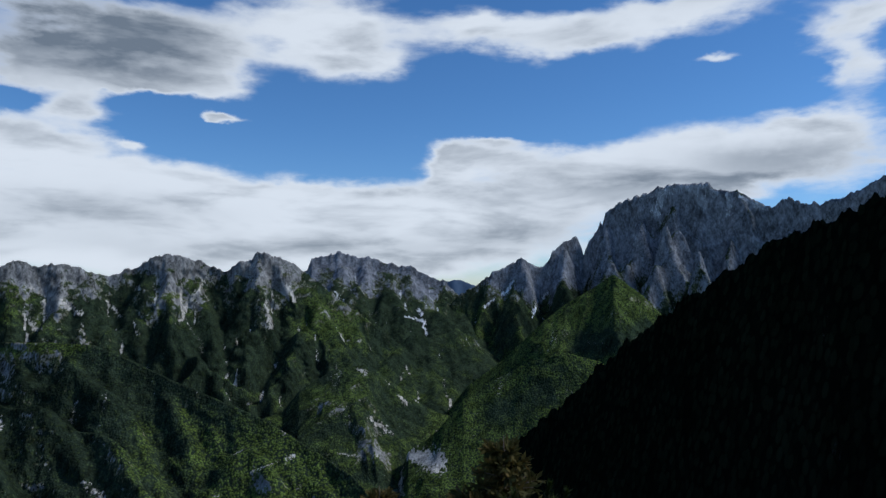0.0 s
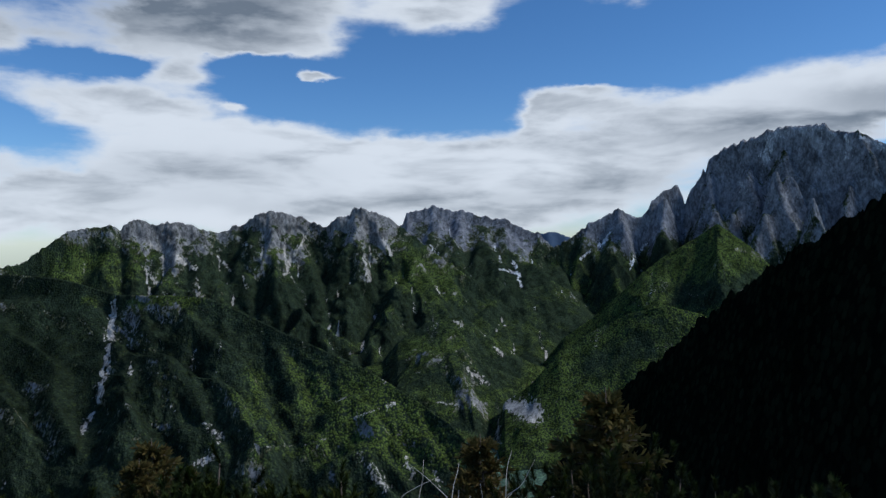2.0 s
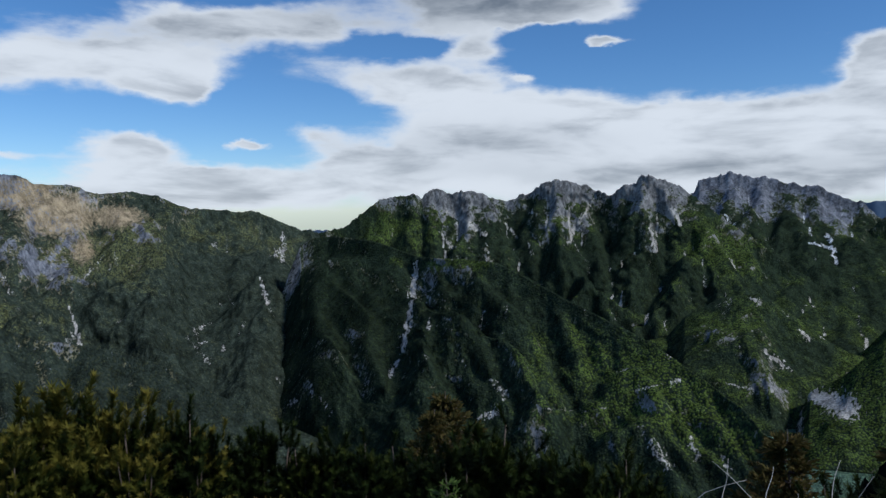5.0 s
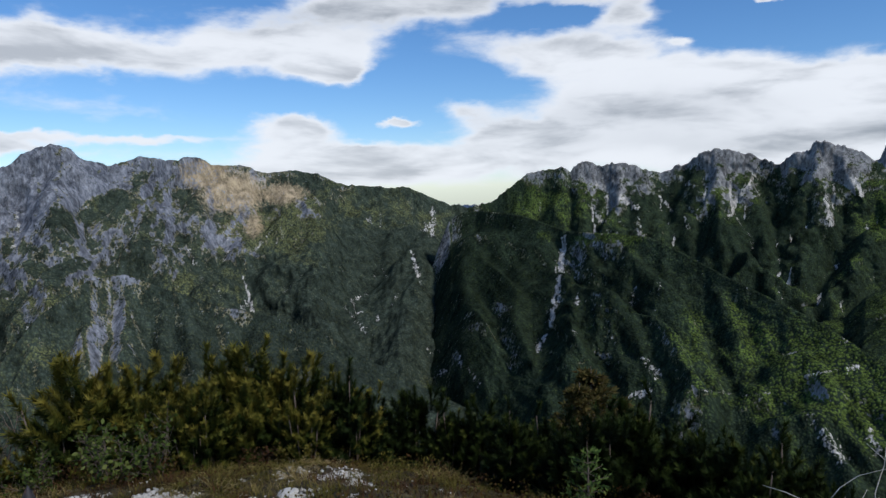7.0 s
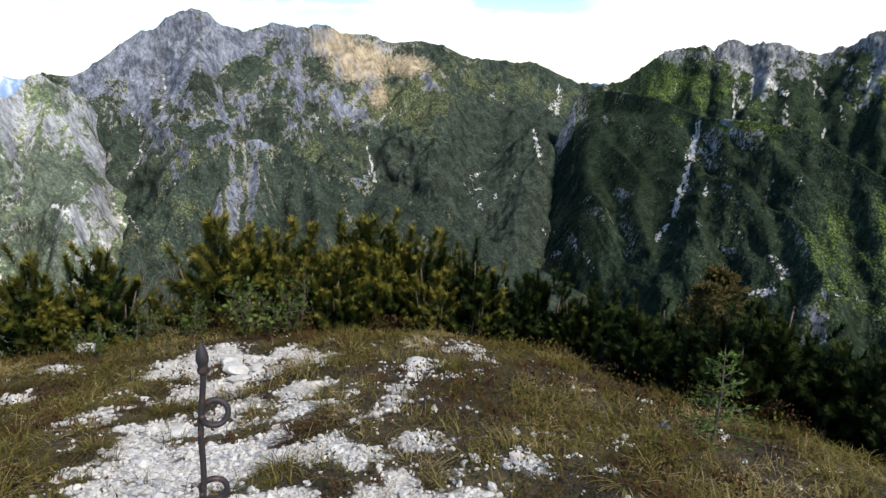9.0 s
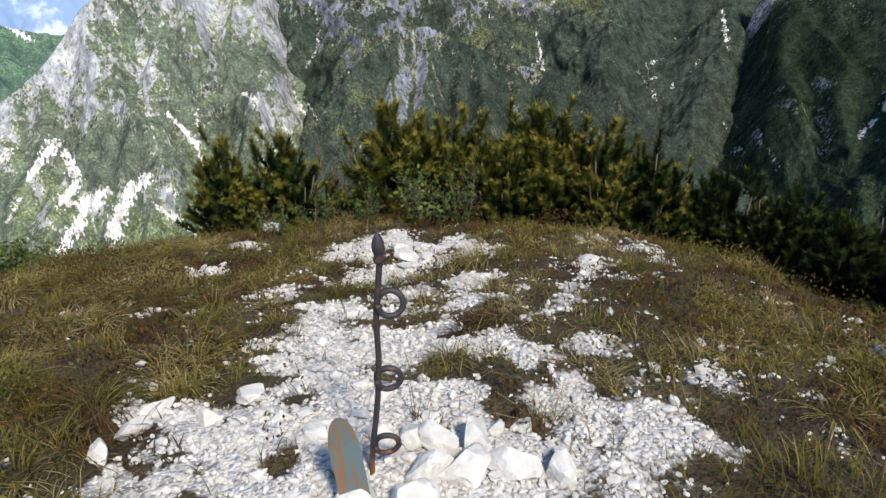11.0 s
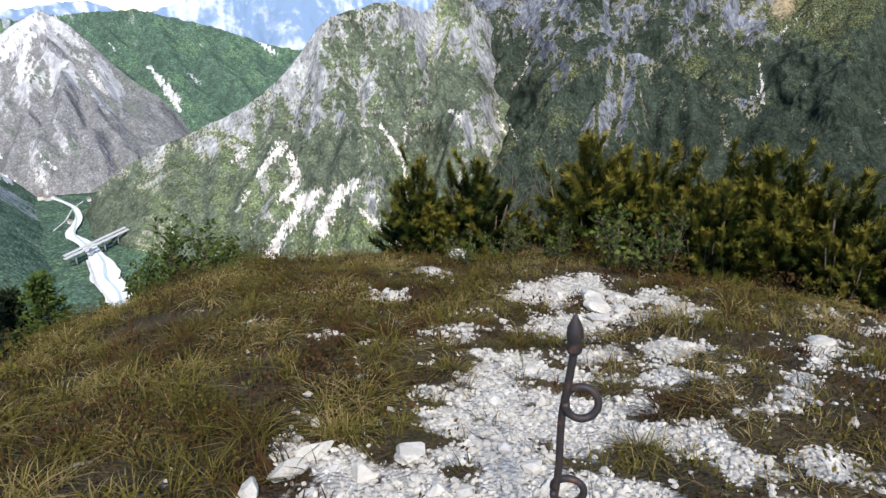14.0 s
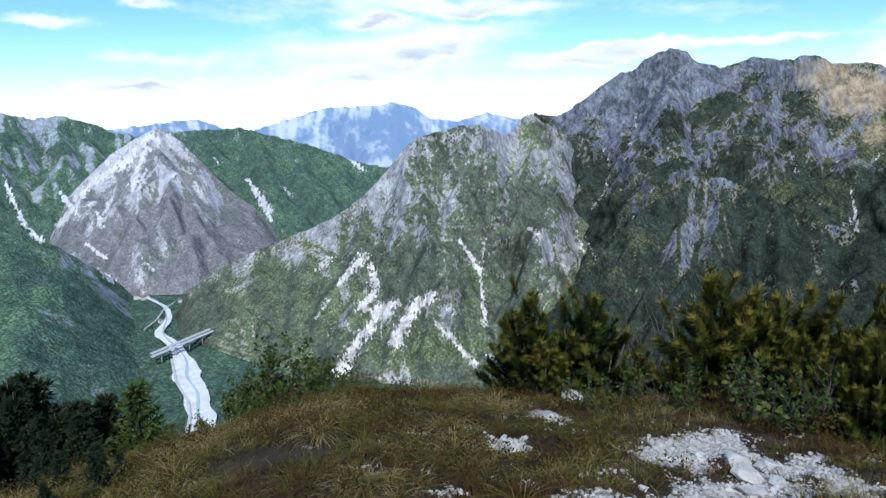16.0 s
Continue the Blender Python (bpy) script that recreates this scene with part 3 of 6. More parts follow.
CHUTE += [(42.7, -14.0, 42.5, -15.0, 0.33, 0.7), (43.8, -15.4, 44.1, -15.5, 0.43, 0.7), (41.9, -15.2, 41.0, -16.5, 0.43, 0.5), (11.3, -17.8, 10.8, -19.3, 0.43, 0.7), (8.9, -18.9, 8.4, -19.8, 0.43, 0.6), (12.8, -11.1, 13.0, -12.0, 0.24, 0.7), (12.0, -13.5, 12.7, -13.8, 0.33, 0.8), (13.4, -13.9, 15.5, -14.6, 0.19, 0.7), (15.6, -12.6, 17.0, -13.3, 0.19, 0.5), (17.6, -16.0, 19.9, -16.5, 0.14, 0.6), (19.9, -16.5, 23.2, -16.3, 0.14, 0.6), (43.0, -9.2, 42.3, -10.0, 0.38, 0.25)]
GULLIES = [(60.3, -6.9, 59.6, -10.0, 0.19, 0.9), (64.5, -4.2, 63.8, -5.8, 0.14, 0.6), (57.9, -3.3, 59.2, -4.9, 0.19, 0.6), (62.6, -7.4, 62.1, -8.3, 0.19, 0.5), (68.6, -8.6, 67.9, -13.2, 0.19, 0.5), (52.2, -9.9, 50.6, -11.9, 0.33, 0.55), (54.6, -8.3, 53.7, -9.7, 0.14, 0.4), (46.5, -5.4, 45.9, -7.5, 0.24, 0.8), (46.1, -7.5, 45.4, -8.6, 0.14, 0.5), (44.6, -1.8, 44.7, -4.0, 0.38, 0.7), (49.0, -6.4, 48.7, -7.5, 0.14, 0.5), (45.4, -13.5, 44.6, -14.2, 0.19, 0.6), (44.1, -14.6, 41.4, -16.5, 0.38, 0.75), (43.4, -14.3, 42.5, -13.8, 0.28, 0.6), (79.6, -10.7, 78.1, -13.9, 0.19, 0.7)]
PYRAMID = [(113.9, -1.9, 116.4, -4.1, 0.52, 1.1), (114.7, -3.2, 115.7, -5.7, 0.43, 1.1), (116.4, -4.1, 118.4, -5.2, 0.38, 1.1), (112.6, -1.8, 114.4, -2.9, 0.43, 1.0), (118.4, -5.2, 119.7, -6.3, 0.28, 1.0), (114.6, -4.5, 115.1, -5.3, 0.24, 0.9), (118.5, -7.4, 118.3, -8.5, 0.28, 1.0), (116.9, -5.6, 118.2, -8.1, 0.24, 0.8), (109.6, -3.9, 109.3, -4.4, 0.19, 0.7), (108.4, -10.3, 108.3, -11.0, 0.24, 0.6)]
RIDGE = [(124.0, -4.3, 123.7, -6.1, 0.24, 1.1), (123.7, -6.1, 123.2, -7.8, 0.24, 1.1), (123.2, -7.8, 122.3, -9.2, 0.28, 1.1), (120.7, -5.8, 120.0, -7.2, 0.38, 1.0), (120.0, -7.2, 121.0, -8.1, 0.33, 1.0), (120.0, -7.2, 118.7, -5.5, 0.28, 0.9), (119.5, -9.7, 118.3, -10.9, 0.24, 1.1), (115.9, -10.9, 115.1, -12.3, 0.19, 0.9), (118.9, -11.6, 118.0, -12.8, 0.24, 1.0), (107.2, -5.8, 105.8, -8.4, 0.38, 1.1), (106.2, -7.0, 105.7, -9.1, 0.24, 1.0), (99.4, -4.1, 98.0, -5.3, 0.33, 0.9), (104.6, -6.4, 103.9, -7.1, 0.24, 0.7)]
SCREES = [(100.4, -14.6, 98.2, -12.6, 0.58, 0.99), (97.7, -13.1, 97.3, -15.0, 0.51, 1.04), (97.2, -15.3, 98.6, -16.8, 0.63, 1.04), (95.4, -16.5, 97.3, -17.2, 0.77, 1.1), (93.7, -16.3, 95.8, -19.7, 0.77, 1.1), (94.8, -17.7, 92.5, -16.1, 0.58, 0.99), (98.7, -18.9, 100.6, -21.7, 0.89, 1.04), (97.1, -17.3, 98.3, -19.0, 0.63, 0.99), (92.3, -18.2, 90.8, -19.7, 0.45, 0.99), (90.8, -19.7, 88.9, -21.8, 0.38, 0.99)]
SCREES += [(90.0, -11.4, 88.3, -14.1, 0.38, 0.99), (88.3, -14.0, 87.9, -18.5, 0.32, 0.99), (87.6, -10.0, 88.1, -13.4, 0.26, 0.66), (80.2, -10.7, 79.4, -12.7, 0.26, 0.88), (79.4, -12.7, 78.5, -14.5, 0.26, 0.99), (102.6, -17.4, 101.4, -15.9, 0.32, 0.66), (102.3, -13.4, 101.3, -12.6, 0.63, 0.77), (91.3, -17.1, 90.8, -17.4, 0.51, 0.77), (87.7, -21.1, 85.6, -21.8, 0.58, 0.88), (95.4, -8.9, 95.6, -11.0, 0.26, 0.55), (84.1, -10.5, 83.2, -11.3, 0.63, 0.77), (81.8, -13.3, 80.8, -13.8, 0.38, 0.66)]
# bare rock (or, below zero, close wood) and stands of beech (below zero, conifers), partly painted for sunlit patches
# and cloud shade: azimuth, elevation, radii, amount
SPUR_BARE = [(83.2, -11.9, 2.6, 2.1, 0.45), (81.7, -15.7, 2.8, 1.4, 0.45), (88.6, -3.9, 3.3, 2.1, 0.2), (96.9, -10.0, 2.8, 2.8, 0.25), (93.8, -5.4, 1.9, 2.4, 0.2), (88.7, -7.9, 2.8, 2.8, -0.25), (84.4, -7.0, 1.9, 1.9, 0.1), (92.6, -14.0, 3.8, 1.9, -0.35), (92.8, -20.5, 5.2, 1.9, -0.7), (88.8, -16.4, 1.4, 2.8, -0.4), (105.3, -17.0, 5.7, 3.8, -0.4)]
SPUR_LUSH = [(92.3, -20.3, 4.7, 1.4, 0.9), (88.5, -15.9, 1.2, 2.4, 0.5), (84.4, -3.8, 1.4, 1.2, 0.8), (102.2, -11.7, 3.3, 2.4, 0.5), (106.3, -17.8, 5.7, 2.8, 0.3)]
BROAD_BARE = [(74.3, 0.3, 5.2, 2.6, 0.55), (67.6, 1.0, 2.8, 1.9, 0.25), (77.6, -1.5, 2.8, 1.9, 0.3), (66.1, -2.8, 3.3, 2.4, 0.3), (60.7, -3.3, 2.8, 1.9, 0.35), (71.2, -2.0, 5.7, 1.4, -0.17), (81.2, -6.0, 6.6, 2.8, -0.08), (74.6, -8.0, 5.7, 2.8, -0.06), (65.4, -9.2, 5.7, 2.8, -0.19), (56.0, -4.6, 3.8, 2.8, -0.28), (48.6, -3.2, 6.6, 3.3, -0.3), (48.4, -9.6, 10.4, 5.2, -0.5), (58.9, -10.2, 5.7, 2.4, -0.25), (50.6, -0.1, 3.8, 0.9, -0.28)]
BROAD_WOOD_SHADE = [(57.0, -3.3, 2.8, 2.1, 0.9), (51.4, -1.9, 5.7, 1.9, 0.35), (48.4, -8.7, 9.5, 5.2, -0.5), (64.4, -7.4, 4.3, 1.9, 0.35), (73.9, -9.8, 2.4, 3.8, 0.45), (79.2, -2.3, 7.1, 4.7, -0.4)]
WEST_BARE = [(31.8, 1.0, 2.8, 1.2, 0.35), (29.6, -0.5, 2.8, 1.9, 0.25), (22.0, 1.5, 2.8, 1.2, 0.25), (19.6, -0.6, 2.4, 1.9, 0.15), (14.7, 1.5, 2.8, 1.4, 0.35), (37.6, -0.7, 3.8, 1.9, -0.5), (35.5, -2.9, 3.8, 1.4, -0.6), (26.0, -1.3, 1.9, 1.9, -0.2), (10.5, -3.1, 2.8, 2.8, -0.5), (17.5, -6.6, 7.1, 2.4, -0.4)]
WEST_WOOD_SHADE = [(35.5, -1.6, 4.3, 1.9, 0.8), (10.5, -2.6, 1.9, 1.9, 0.9), (22.3, -1.6, 1.2, 1.4, 0.4), (7.2, -3.4, 1.9, 1.9, 0.4), (17.5, -4.7, 3.8, 1.9, -0.4), (27.8, -1.8, 2.8, 1.9, -0.3)]
HILL_WOOD_SHADE = [(30.4, -4.6, 5.2, 0.7, 0.9), (34.2, -4.2, 2.8, 0.7, 0.49), (20.1, -11.3, 6.2, 2.8, 0.57), (14.3, -14.8, 6.2, 3.3, 0.65), (8.5, -17.2, 3.8, 2.8, 0.49), (35.3, -8.6, 9.5, 4.3, -0.48), (27.6, -8.6, 4.3, 2.8, -0.36), (41.2, -10.1, 9.5, 7.1, -0.54), (25.8, -6.3, 2.8, 1.2, 0.33)]
TAN = [(60.6, -0.2, 3.3, 2.1, 1.0), (62.8, 1.3, 2.4, 1.4, 1.1), (57.0, -0.4, 2.8, 1.2, 0.9), (59.3, -2.8, 1.2, 1.7, 0.8)]
# rock bands, then spurs and gullies that stand out or step back: azimuth, elevation, azimuth, elevation, half width, amount or metres
BROAD_RIB = [(64.2, -0.2, 69.8, -0.5, 0.66, -0.5), (69.8, -0.5, 75.4, -2.6, 0.76, -0.5), (64.3, -2.6, 57.9, -5.8, 0.66, 0.45), (66.8, 0.2, 65.1, -2.4, 0.66, 0.4), (70.0, -2.8, 72.4, -6.3, 0.57, 0.35), (72.4, -6.3, 75.5, -11.0, 0.57, 0.3), (58.3, 2.0, 62.5, -5.5, 0.47, -0.15), (74.1, -2.0, 77.4, -7.4, 0.57, 0.25)]
SPUR_FORM = [(85.6, -5.1, 84.4, -9.8, 5.22, 43), (84.4, -9.8, 78.9, -15.1, 5.22, 53), (88.0, -9.6, 88.0, -18.5, 3.32, -19), (90.5, -5.5, 95.5, -11.5, 3.32, -16), (81.1, -7.0, 78.6, -14.4, 2.85, -22), (88.3, -2.1, 91.0, -6.9, 3.79, 34), (93.3, -2.9, 98.4, -11.9, 3.79, 29), (91.1, -11.2, 94.8, -19.5, 4.27, 29)]
BROAD_FORM = [(73.0, 3.4, 70.4, -2.8, 5.22, 64), (70.4, -2.8, 76.3, -12.3, 5.22, 104), (67.3, 2.5, 66.2, -5.1, 4.27, 56), (77.2, -1.5, 78.6, -11.2, 3.79, -36), (64.2, -0.6, 58.9, -9.7, 3.79, -40), (53.3, 0.8, 55.1, -8.8, 4.27, 56)]
WEST_FORM = [(33.5, 1.2, 30.8, -3.7, 3.32, 48), (29.7, 1.4, 27.3, -4.1, 3.32, 48), (21.9, 2.4, 22.3, -2.5, 3.79, 56), (22.3, -2.5, 17.5, -6.6, 3.79, 48), (18.4, 0.9, 20.4, -3.0, 2.37, -32), (14.7, 2.6, 17.3, -4.7, 3.79, 64), (14.7, 2.6, 11.0, -2.6, 3.79, 64), (11.0, -2.6, 8.9, -7.2, 3.79, 48), (17.6, -2.9, 13.2, -7.2, 2.85, -27)]
HILL_FORM = [(34.0, -4.4, 34.8, -12.0, 2.85, -32), (31.2, -5.0, 33.8, -17.1, 5.22, 64), (27.7, -5.9, 23.7, -15.8, 5.69, 48), (20.2, -8.6, 12.4, -15.6, 6.17, 40)]
# valley floor
ga = np.linspace(0, 2 * np.pi, 97)
gr = np.array([50, 400, 900, 1300, 1600, 1900, 2200, 2600, 3200, 4200, 6000, 9000.0])
gx, gy = -np.sin(ga)[None, :] * gr[:, None], np.cos(ga)[None, :] * gr[:, None]
ground = grid_object("ground", np.stack([gx, gy, gx * 0 + FLOOR - 3], -1)[::-1], M_HAZE, {"rock": gx * 0 - 1, "scree": gx * 0, "lush_lit": gx * 0 + 0.45, "dry": gx * 0})
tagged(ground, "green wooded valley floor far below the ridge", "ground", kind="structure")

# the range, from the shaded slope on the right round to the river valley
mountain("dark steep forested slope, deep shade put into its colour", M_DARK,
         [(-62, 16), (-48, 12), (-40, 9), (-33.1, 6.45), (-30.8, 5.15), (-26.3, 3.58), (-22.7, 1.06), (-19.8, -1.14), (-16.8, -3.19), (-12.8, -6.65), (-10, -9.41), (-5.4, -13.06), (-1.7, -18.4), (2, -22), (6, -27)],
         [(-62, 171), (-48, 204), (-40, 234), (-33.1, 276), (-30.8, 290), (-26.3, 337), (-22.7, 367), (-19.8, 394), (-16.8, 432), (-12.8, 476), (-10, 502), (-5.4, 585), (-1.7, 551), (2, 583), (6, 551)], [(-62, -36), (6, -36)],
         foot_d=[(-62, 120), (-48, 143), (-40, 164), (-33, 195), (-26, 238), (-20, 277), (-13, 335), (-5, 410), (6, 390)], seed=3, step=0.12, rows=160, jag=0.8, relief=0.3, rockline=9, lush_lit=-0.1, scree=0.3, curve=1.0, big=260.0, crags=0.0, gully=2.0, teeth_size=9.0, water=False)
mountain("huge grey limestone massif with snow near its summit", M_MASSIF,
         [(-40, 9), (-33.2, 7.63), (-30.8, 6.49), (-30.18, 6.28), (-29.43, 6.21), (-29.05, 5.88), (-27.84, 6.12), (-26.96, 6.51), (-26.27, 6.26), (-25.81, 5.71), (-25.31, 5.99), (-23.83, 7.09), (-21.83, 7.47), (-21.13, 7.98), (-18.77, 8.0), (-16.8, 7.4), (-15.3, 6.88), (-14.52, 6.69), (-13.99, 6.26), (-13.46, 6.0), (-13.18, 4.97), (-13.01, 5.29), (-12.82, 4.61), (-12.55, 4.21), (-12.01, 3.44), (-11.64, 2.44), (-11.47, 3.18), (-11.12, 3.92), (-10.76, 3.79), (-10.04, 3.61), (-9.12, 2.75), (-8.7, 1.73), (-8.33, 1.41), (-7.19, 1.84), (-6.51, 2.22), (-5.81, 1.75), (-4.64, 1.29), (-2.76, -0.02), (-1.7, -0.74), (1.1, -3.09), (4, -7)],
         [(-40, 4500), (-12, 4500), (-9, 4350), (4, 4100)], [(-40, -9), (4, -10.5)], seed=12, water=0.85, rockline=[(-40, 0.5), (-12, -0.6), (-5, -0.5), (4, 0)], rocky=0.35, curve=1.6, scree=0.3, jag=0.28, gully=4.0, crags=0.3, relief=1.25,
         # beech green added in lights to brighten the shaded foot by the gorge
         lights=[(0, -6, 4, 4, 0.7)], lush_lit=0.25, streaks=SNOW)
mountain("rounded yellow-green wooded hill before the massif", M_WEST,
         [(-26, -8), (-18.9, -3.37), (-17.4, -2.06), (-16.4, -0.94), (-14, 0.89), (-12.4, -0.26), (-10.1, -1.66), (-8.3, -3.06), (-6.9, -4.4), (-5.0, -6.2), (-2, -8.4), (1, -12), (3, -14.2)],
         [(-26, 3100), (3, 3000)], [(-26, -15), (3, -15)], seed=23, water=False, rockline=8, lush_lit=1.05, curve=0.62, jag=0.06, relief=0.45, gully=2, streaks=[(-11.5, -4.6, -13.5, -4.9, 0.3, 0.35), (-7.5, -7.2, -8, -7.6, 0.3, 0.5)], lights=[(-15, -4.5, 5, 1.2, -0.7)])
mountain("low green wooded hill above the gorge", M_WEST,
         [(-20, -9), (-14.5, -7.27), (-12.8, -6.2), (-10.1, -5.57), (-7.3, -6.3), (-4.5, -7.71), (-1.7, -9.4), (0.7, -12.2), (2.9, -13.6), (4.2, -17)],
         [(-20, 2400), (4.2, 2300)], [(-20, -17), (4.2, -19)], seed=27, water=False, rockline=8, lush_lit=0.85, curve=0.65, jag=0.06, relief=0.5, gully=2, streaks=QUARRY)
mountain("jagged limestone peaks above dark forest", M_WEST,
         [(-8, -9), (-4, -8), (-1, -7.4), (1.3, -6.6), (4.3, -4.35), (8.3, -1.41), (11.5, 1.16), (13.05, 2.14), (14.01, 2.3), (14.49, 2.7), (15.06, 2.59), (15.65, 2.0), (16.82, 1.67), (17.75, 1.02), (18.23, 1.23), (19.66, 1.93), (20.84, 2.12), (21.92, 2.49), (22.93, 2.07), (24.28, 1.32), (26.08, 0.64), (28.35, 1.32), (29.24, 1.65), (30.11, 1.29), (31.2, 1.47), (31.86, 1.84), (32.61, 1.58), (33.1, 0.93), (33.74, 1.3), (36.01, 1.06), (37.2, 0.52), (39.5, -1.37), (41.93, -1.9), (42.8, -1.5), (48, -4)],
         [(48, 3600), (20, 3500), (-8, 3400)], [(48, -12), (20, -14), (-8, -14)], seed=31, rockline=[(48, 3.6), (37, 3.4), (33, 2.0), (30, 0.8), (26, 1.4), (22, 2.0), (14, 1.6), (8, 0.2), (-1, -1)], rocky=0.15, wooded=0.05, scree=0.65, jag=0.30, curve=1.3, gully=3.5, relief=0.85,
         lights=WEST_WOOD_SHADE, bare=WEST_BARE, form=WEST_FORM, streaks=CHUTES)
mountain("grey rocky peaks at the head of the valley", M_MASSIF,
         [(-5, -5), (-3.1, -2.62), (-0.8, -0.36), (-0.26, 0.18), (1.8, 1.03), (2.74, 1.65), (3.65, 1.57), (5.52, 2.03), (6.23, 2.38), (7.39, 2.25), (8.35, 2.68), (9.75, 2.45), (10.92, 2.22), (11.3, 1.07), (20, 0)],
         [(20, 4500), (-5, 4300)], [(20, -6), (-5, -8)], foot_d=[(20, 3500), (-5, 3400)], seed=41, rockline=0.2, rocky=0.25, scree=0.5, jag=0.25, relief=0.8, streaks=HEAD)
mountain("wooded hill with white landslip scars above the gorge", M_WEST,
         [(20, -12), (13.1, -10.2), (11.8, -8.6), (9.1, -6.96), (6.3, -6.55), (3.9, -8.2), (2.1, -9.6), (0.6, -10.4), (-3, -11.5), (-6, -13.5)],
         [(20, 2700), (-6, 2800)], [(20, -17), (-6, -17)], seed=47, water=False, rockline=8, lush_lit=0.6, curve=0.7, jag=0.06, relief=0.6, gully=2, streaks=SCARS)
mountain("dark forested hill with a long white scree chute", M_WEST,
         [(46.4, -13.5), (45.7, -10), (45, -7.5), (44.2, -5.2), (43.2, -2.9), (42.2, -2.3), (40.5, -2.14), (37.7, -2.5), (35.4, -3.24), (33.5, -3.96), (29.2, -4.23), (26.9, -4.47), (24.5, -5.64), (21.2, -7.48), (17.6, -9.23), (14.5, -10.69), (12.3, -12.11), (9.3, -14.04), (7.2, -15.52), (5.2, -17.72), (4, -19.91), (2, -24)],
         [(46.4, 2750), (43, 2850), (41, 2800), (38, 2600), (30, 2200), (20, 1850), (10, 1550), (2, 1250)], [(46.4, -17.2), (44, -19), (42, -21), (38, -25), (34, -28), (30, -30), (2, -36)], seed=55, rockline=7, lush_lit=0.25, curve=1.15, jag=0.06, scree=0.05, relief=0.55, slope=0.7, form=HILL_FORM,
         lights=HILL_WOOD_SHADE, streaks=CHUTE)
mountain("broad limestone massif with a tan summit meadow", M_BROAD,
         [(36, -6), (42.4, -1.52), (42.8, -1.83), (44.18, -1.15), (46.48, -0.12), (48.29, -0.05), (50.11, 0.15), (51.93, 0.22), (53.31, 0.86), (54.22, 1.2), (56.04, 1.53), (58.3, 1.34), (60.09, 1.96), (62.32, 2.06), (63.18, 2.64), (64.27, 2.7), (64.72, 2.36), (66.23, 2.46), (67.29, 2.77), (68.59, 2.33), (69.66, 2.02), (70.88, 2.4), (71.48, 2.64), (72.24, 3.34), (73.02, 3.6), (74.03, 3.37), (74.78, 3.08), (76.02, 2.06), (77.08, 1.88), (78.58, 0.84), (79.89, -0.15), (81.22, -1.1), (81.9, -1.31), (83.7, -1.14), (85.3, -2.61), (92, -5)],
         [(36, 3700), (50, 3400), (63, 3200), (73, 2900), (92, 2600)], [(36, -17), (50, -19), (92, -22)], seed=67, rockline=[(36, 5), (50, 4.0), (56, 2.5), (60, 0.5), (72, -0.5), (92, -2)], rocky=0.07, scree=0.45, jag=0.15, rows=230, wooded=0.12, curve=1.2, gully=4.0,
         lights=BROAD_WOOD_SHADE, bare=BROAD_BARE, ribs=BROAD_RIB, form=BROAD_FORM, dry=TAN, streaks=GULLIES)
mountain("rocky spur with white scree running down to the river", M_SPARSE,
         [(70, -8), (76, -7), (80, -5), (81.19, -2.91), (83.03, -1.74), (83.94, -1.13), (84.63, -1.39), (85.56, -2.6), (86.02, -2.82), (87.18, -2.25), (88.34, -1.95), (90.21, -2.09), (90.68, -2.26), (92.09, -2.46), (93.27, -2.8), (94.47, -3.65), (95.7, -5.19), (97.18, -6.73), (99.14, -8.3), (100.59, -9.17), (102, -9.79), (104.9, -10.78), (107.7, -11.72), (109.5, -12.46), (112.4, -14.0), (113.4, -15.2), (114.2, -17.5), (115, -20)],
         [(70, 2700), (80, 2600), (85, 2400), (88, 2200), (100, 2150), (108, 2250), (115, 2300)], [(70, -19), (78, -21.5), (84, -24), (90, -24), (105, -22), (115, -17)], seed=71, rockline=[(70, -4), (80, -5), (88, -5), (97, -6), (103, -9), (106, -6), (115, -2)], rocky=0.03, scree=0.4, jag=0.12, rows=220, gully=4.0, relief=0.8, wooded=0.18,
         lights=SPUR_LUSH, bare=SPUR_BARE, form=SPUR_FORM, streaks=SCREES)
mountain("dark wooded spur below the massif", M_BROAD,
         [(86, -22), (82, -17), (78, -12.5), (75, -8.9), (71.5, -6.5), (69, -6.2), (66, -7.6), (62, -9.3), (58, -10.3), (54, -11.8), (50, -14.5), (46, -16.6), (43, -18), (39, -20)],
         [(86, 1500), (70, 2050), (39, 1750)], [(86, -24), (39, -26)], seed=83, rockline=-1, rocky=0.12, lush_lit=0.15, scree=0.15, jag=0.06, relief=0.6, lights=[(56, -14, 8, 4, -0.7), (76, -12, 3, 3, 0.4)])
mountain("grey pyramid peak with bright scree gullies", M_PYR,
         [(128, -12), (123, -10.87), (121.2, -8.2), (120.2, -6.22), (118.6, -4.69), (116.8, -3.11), (115.2, -2.14), (113.5, -1.36), (112, -2.49), (110.5, -4.31), (109, -6.17), (106.9, -8.11), (105.3, -10.06), (102, -13)],
         [(128, 3400), (113, 3700), (102, 3400)], [(128, -13), (113, -14.4), (102, -14)], seed=91, rockline=-4, rocky=0.15, scree=0.3, jag=0.1, gully=4, relief=0.8, water=0.6, streaks=PYRAMID + RIDGE)
